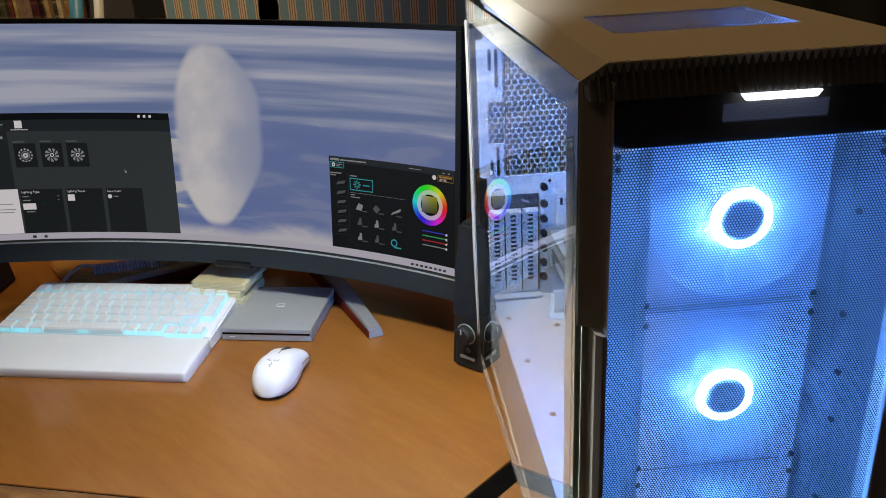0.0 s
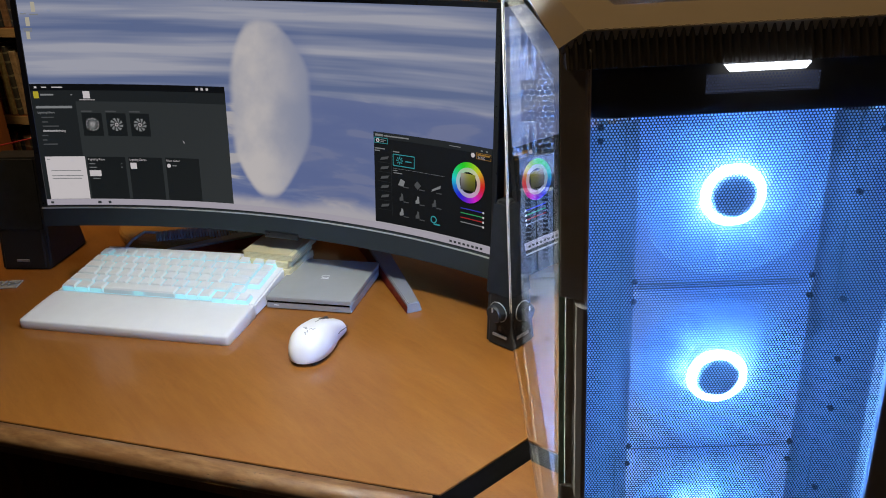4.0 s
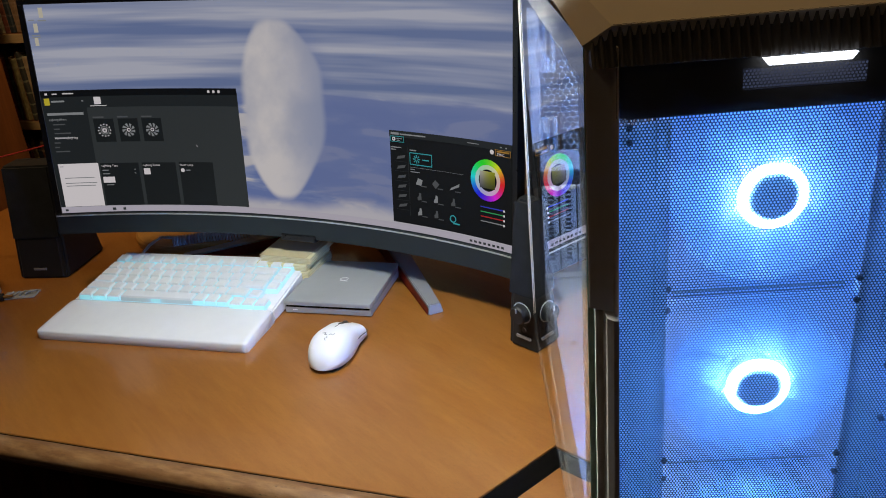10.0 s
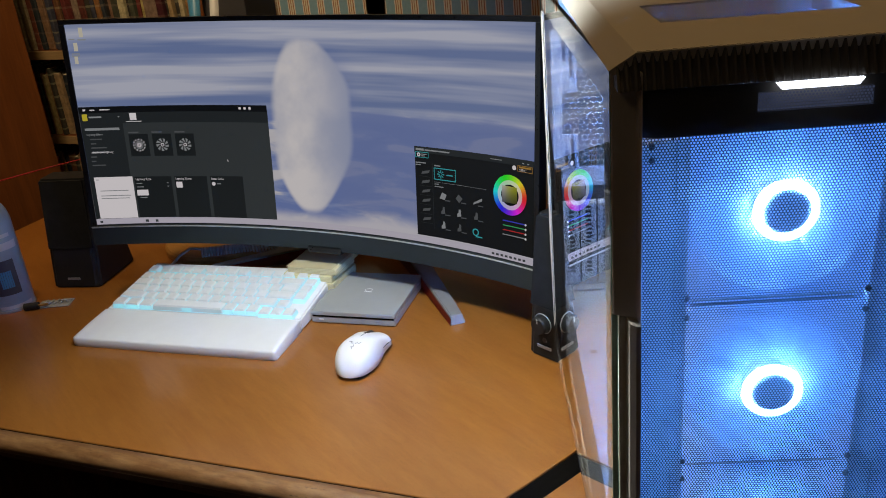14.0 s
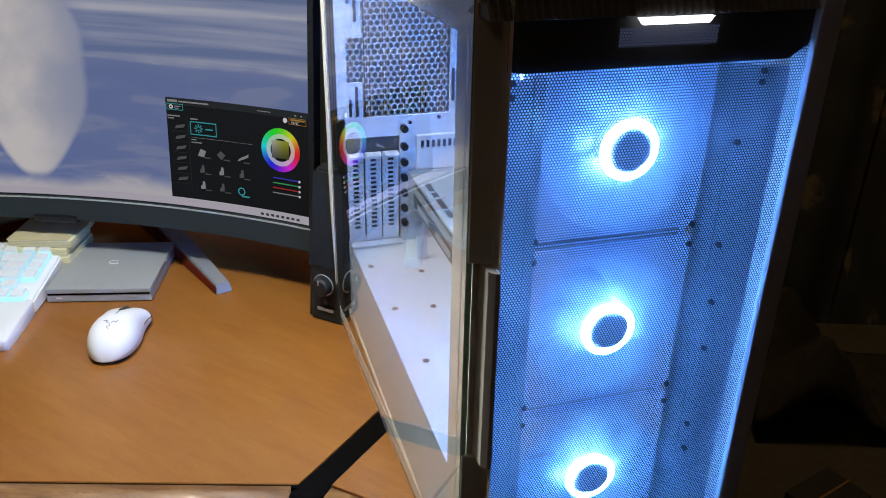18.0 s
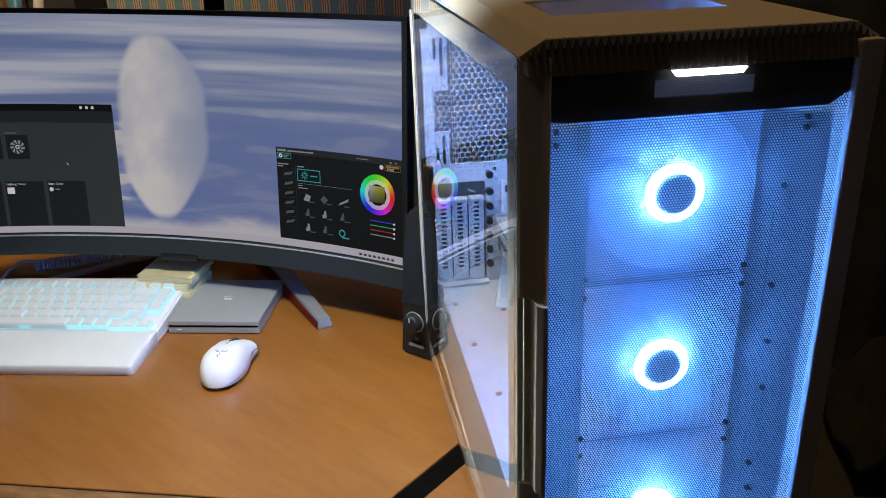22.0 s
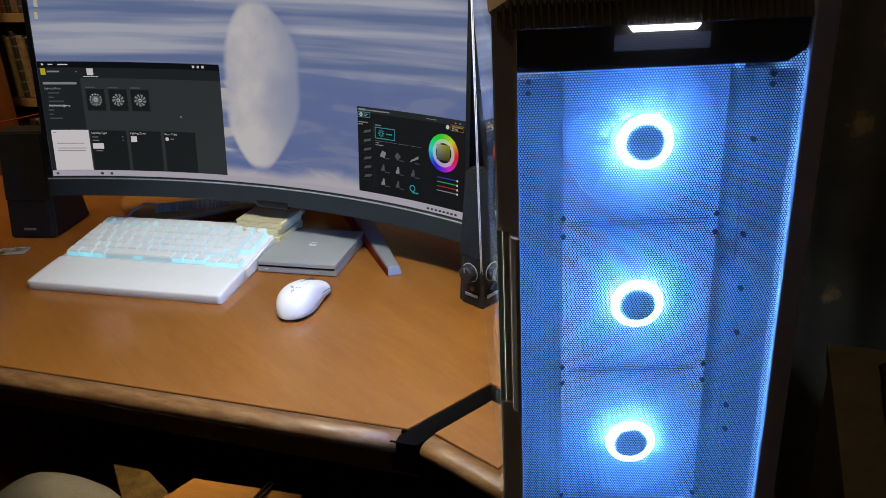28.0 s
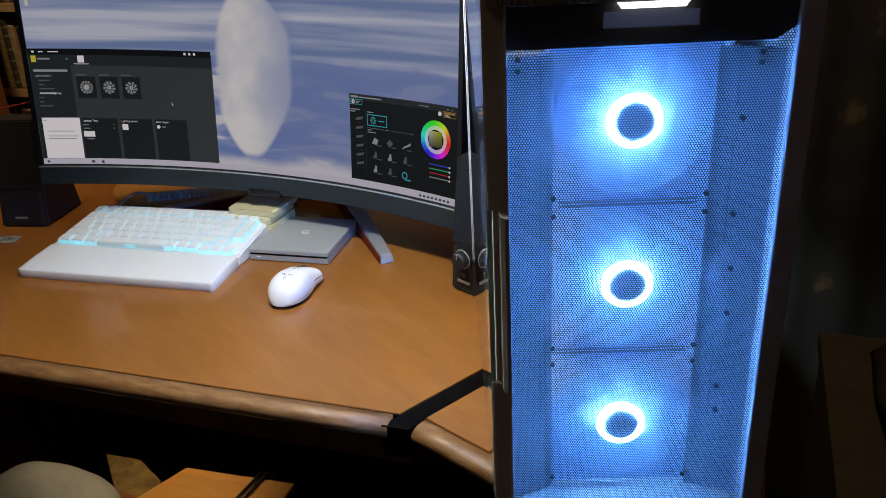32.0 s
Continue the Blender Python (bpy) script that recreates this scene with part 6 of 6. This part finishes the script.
for k, (x, y) in enumerate(((0.070, 0.085), (0.108, 0.055), (0.150, 0.120), (0.055, 0.135), (0.190, 0.07))):
    part("scuff", box(x, x + 0.016 + 0.004 * k, y, y + 0.004, 0.3178, 0.3186), M["dark_wood"], shelf_low, "dark scuff mark", False, Matrix.Rotation(radians(-3 + 2 * k), 4, "Z"))
wire = thing("power_lead", pose(0, 0, 0), "black power lead running over the low cabinet", "cable")
part("lead", tube([(-0.520, 1.12, 0.20), (-0.521, 1.075, 0.300), (-0.523, 1.050, 0.323), (-0.530, 0.97, 0.3225), (-0.545, 0.88, 0.3225), (-0.55, 0.795, 0.318), (-0.552, 0.783, 0.250), (-0.56, 0.77, 0.006)], 0.0024, 8), M["cable_black"], wire, "", True)
part("second_lead", tube([(-0.510, 1.12, 0.20), (-0.511, 1.075, 0.300), (-0.513, 1.050, 0.323), (-0.517, 0.97, 0.3225), (-0.530, 0.88, 0.3225)], 0.0026, 8), M["cable_black"], wire, "", True)
board_ = thing("cork_box", pose(0, 0, 0), "box with a speckled cork top under the desk", "box")
CORK = [(-0.861, 1.037), (-0.766, 0.950), (-0.690, 0.872), (-0.655, 0.900), (-0.707, 1.001), (-0.784, 1.041)]
part("cork_top", prism(CORK[::-1], 0.288, 0.300, 0.001, 1), M["cork"], board_, "speckled cork sheet")
part("body", prism([(x * 0.98 - 0.016, y * 0.98 + 0.018) for x, y in CORK[::-1]], 0.0, 0.288), M["grey_dark"], board_)

# ---- dark corner past the case ----
# curtain added to keep the corner dark; the shade is in its colour
curtain = thing("dark_curtain", pose(0.26, 1.62, 0.0), "added patterned curtain, coloured very dark for the unlit corner", "curtain")
bm = bmesh.new()
cols = []
for k in range(81):
    x = 0.53 * k / 80
    y = 0.006 * math.sin(k * 0.42) + 0.004 * math.sin(k * 0.19 + 1.0)
    cols.append([bm.verts.new((x, y * (0.7 + 0.3 * (1 - z / 2.4)), z)) for z in np.linspace(0.02, 2.45, 10)])
for p, q in zip(cols, cols[1:]):
    for k in range(9):
        bm.faces.new((p[k], q[k], q[k + 1], p[k + 1]))
part("cloth", bm, M["damask"], curtain, "", True)
part("rod", tube([(-0.03, 0.0, 2.45), (0.53, 0.0, 2.45)], 0.010, 12), M["dark_wood"], curtain)
chest = thing("dark_chest", pose(0.37, 0.74, 0.0), "dark wooden chest in the unlit corner", "chest")
part("body", box(0.0, 0.40, 0.0, 0.56, 0.0, 0.575, 0.003, 2), M["sack"], chest)
part("lid", box(-0.006, 0.406, -0.006, 0.566, 0.575, 0.60, 0.003, 2), M["sack"], chest)
cloth = thing("draped_cloth", pose(0.42, 1.00, 0.60), "grey cloth draped in folds over the dark chest", "cloth")
bm = bmesh.new()
grid = [[bm.verts.new((0.26 * i / 30, 0.20 * j / 24, 0.012 + 0.11 * math.exp(-((i - 9) / 7.0) ** 2) * (0.6 + 0.4 * math.sin(j * 0.35)) + 0.018 * math.sin(i * 0.9 + j * 0.5) ** 2 * min(1.0, i / 4, (30 - i) / 4, j / 4, (24 - j) / 4))) for j in range(25)] for i in range(31)]
for i in range(30):
    for j in range(24):
        bm.faces.new((grid[i][j], grid[i + 1][j], grid[i + 1][j + 1], grid[i][j + 1]))
bmesh.ops.solidify(bm, geom=bm.faces[:], thickness=0.003)
part("folds", bm, M["sack"], cloth, "", True)
carton = thing("small_carton", pose(0.44, 0.82, 0.60, 0, 0, 35), "small dark printed carton on the dark chest", "carton")
part("box", box(0.0, 0.075, 0.0, 0.055, 0.0, 0.045, 0.001, 1), M["grey_dark"], carton)
part("flap_line", box(-0.0006, 0.0756, 0.026, 0.0285, 0.0446, 0.0456), M["kraft"], carton)
for x in (0.012, 0.042):
    part("print", box(x, x + 0.018, -0.0006, 0.0004, 0.012, 0.030), M["poster_blue"], carton)
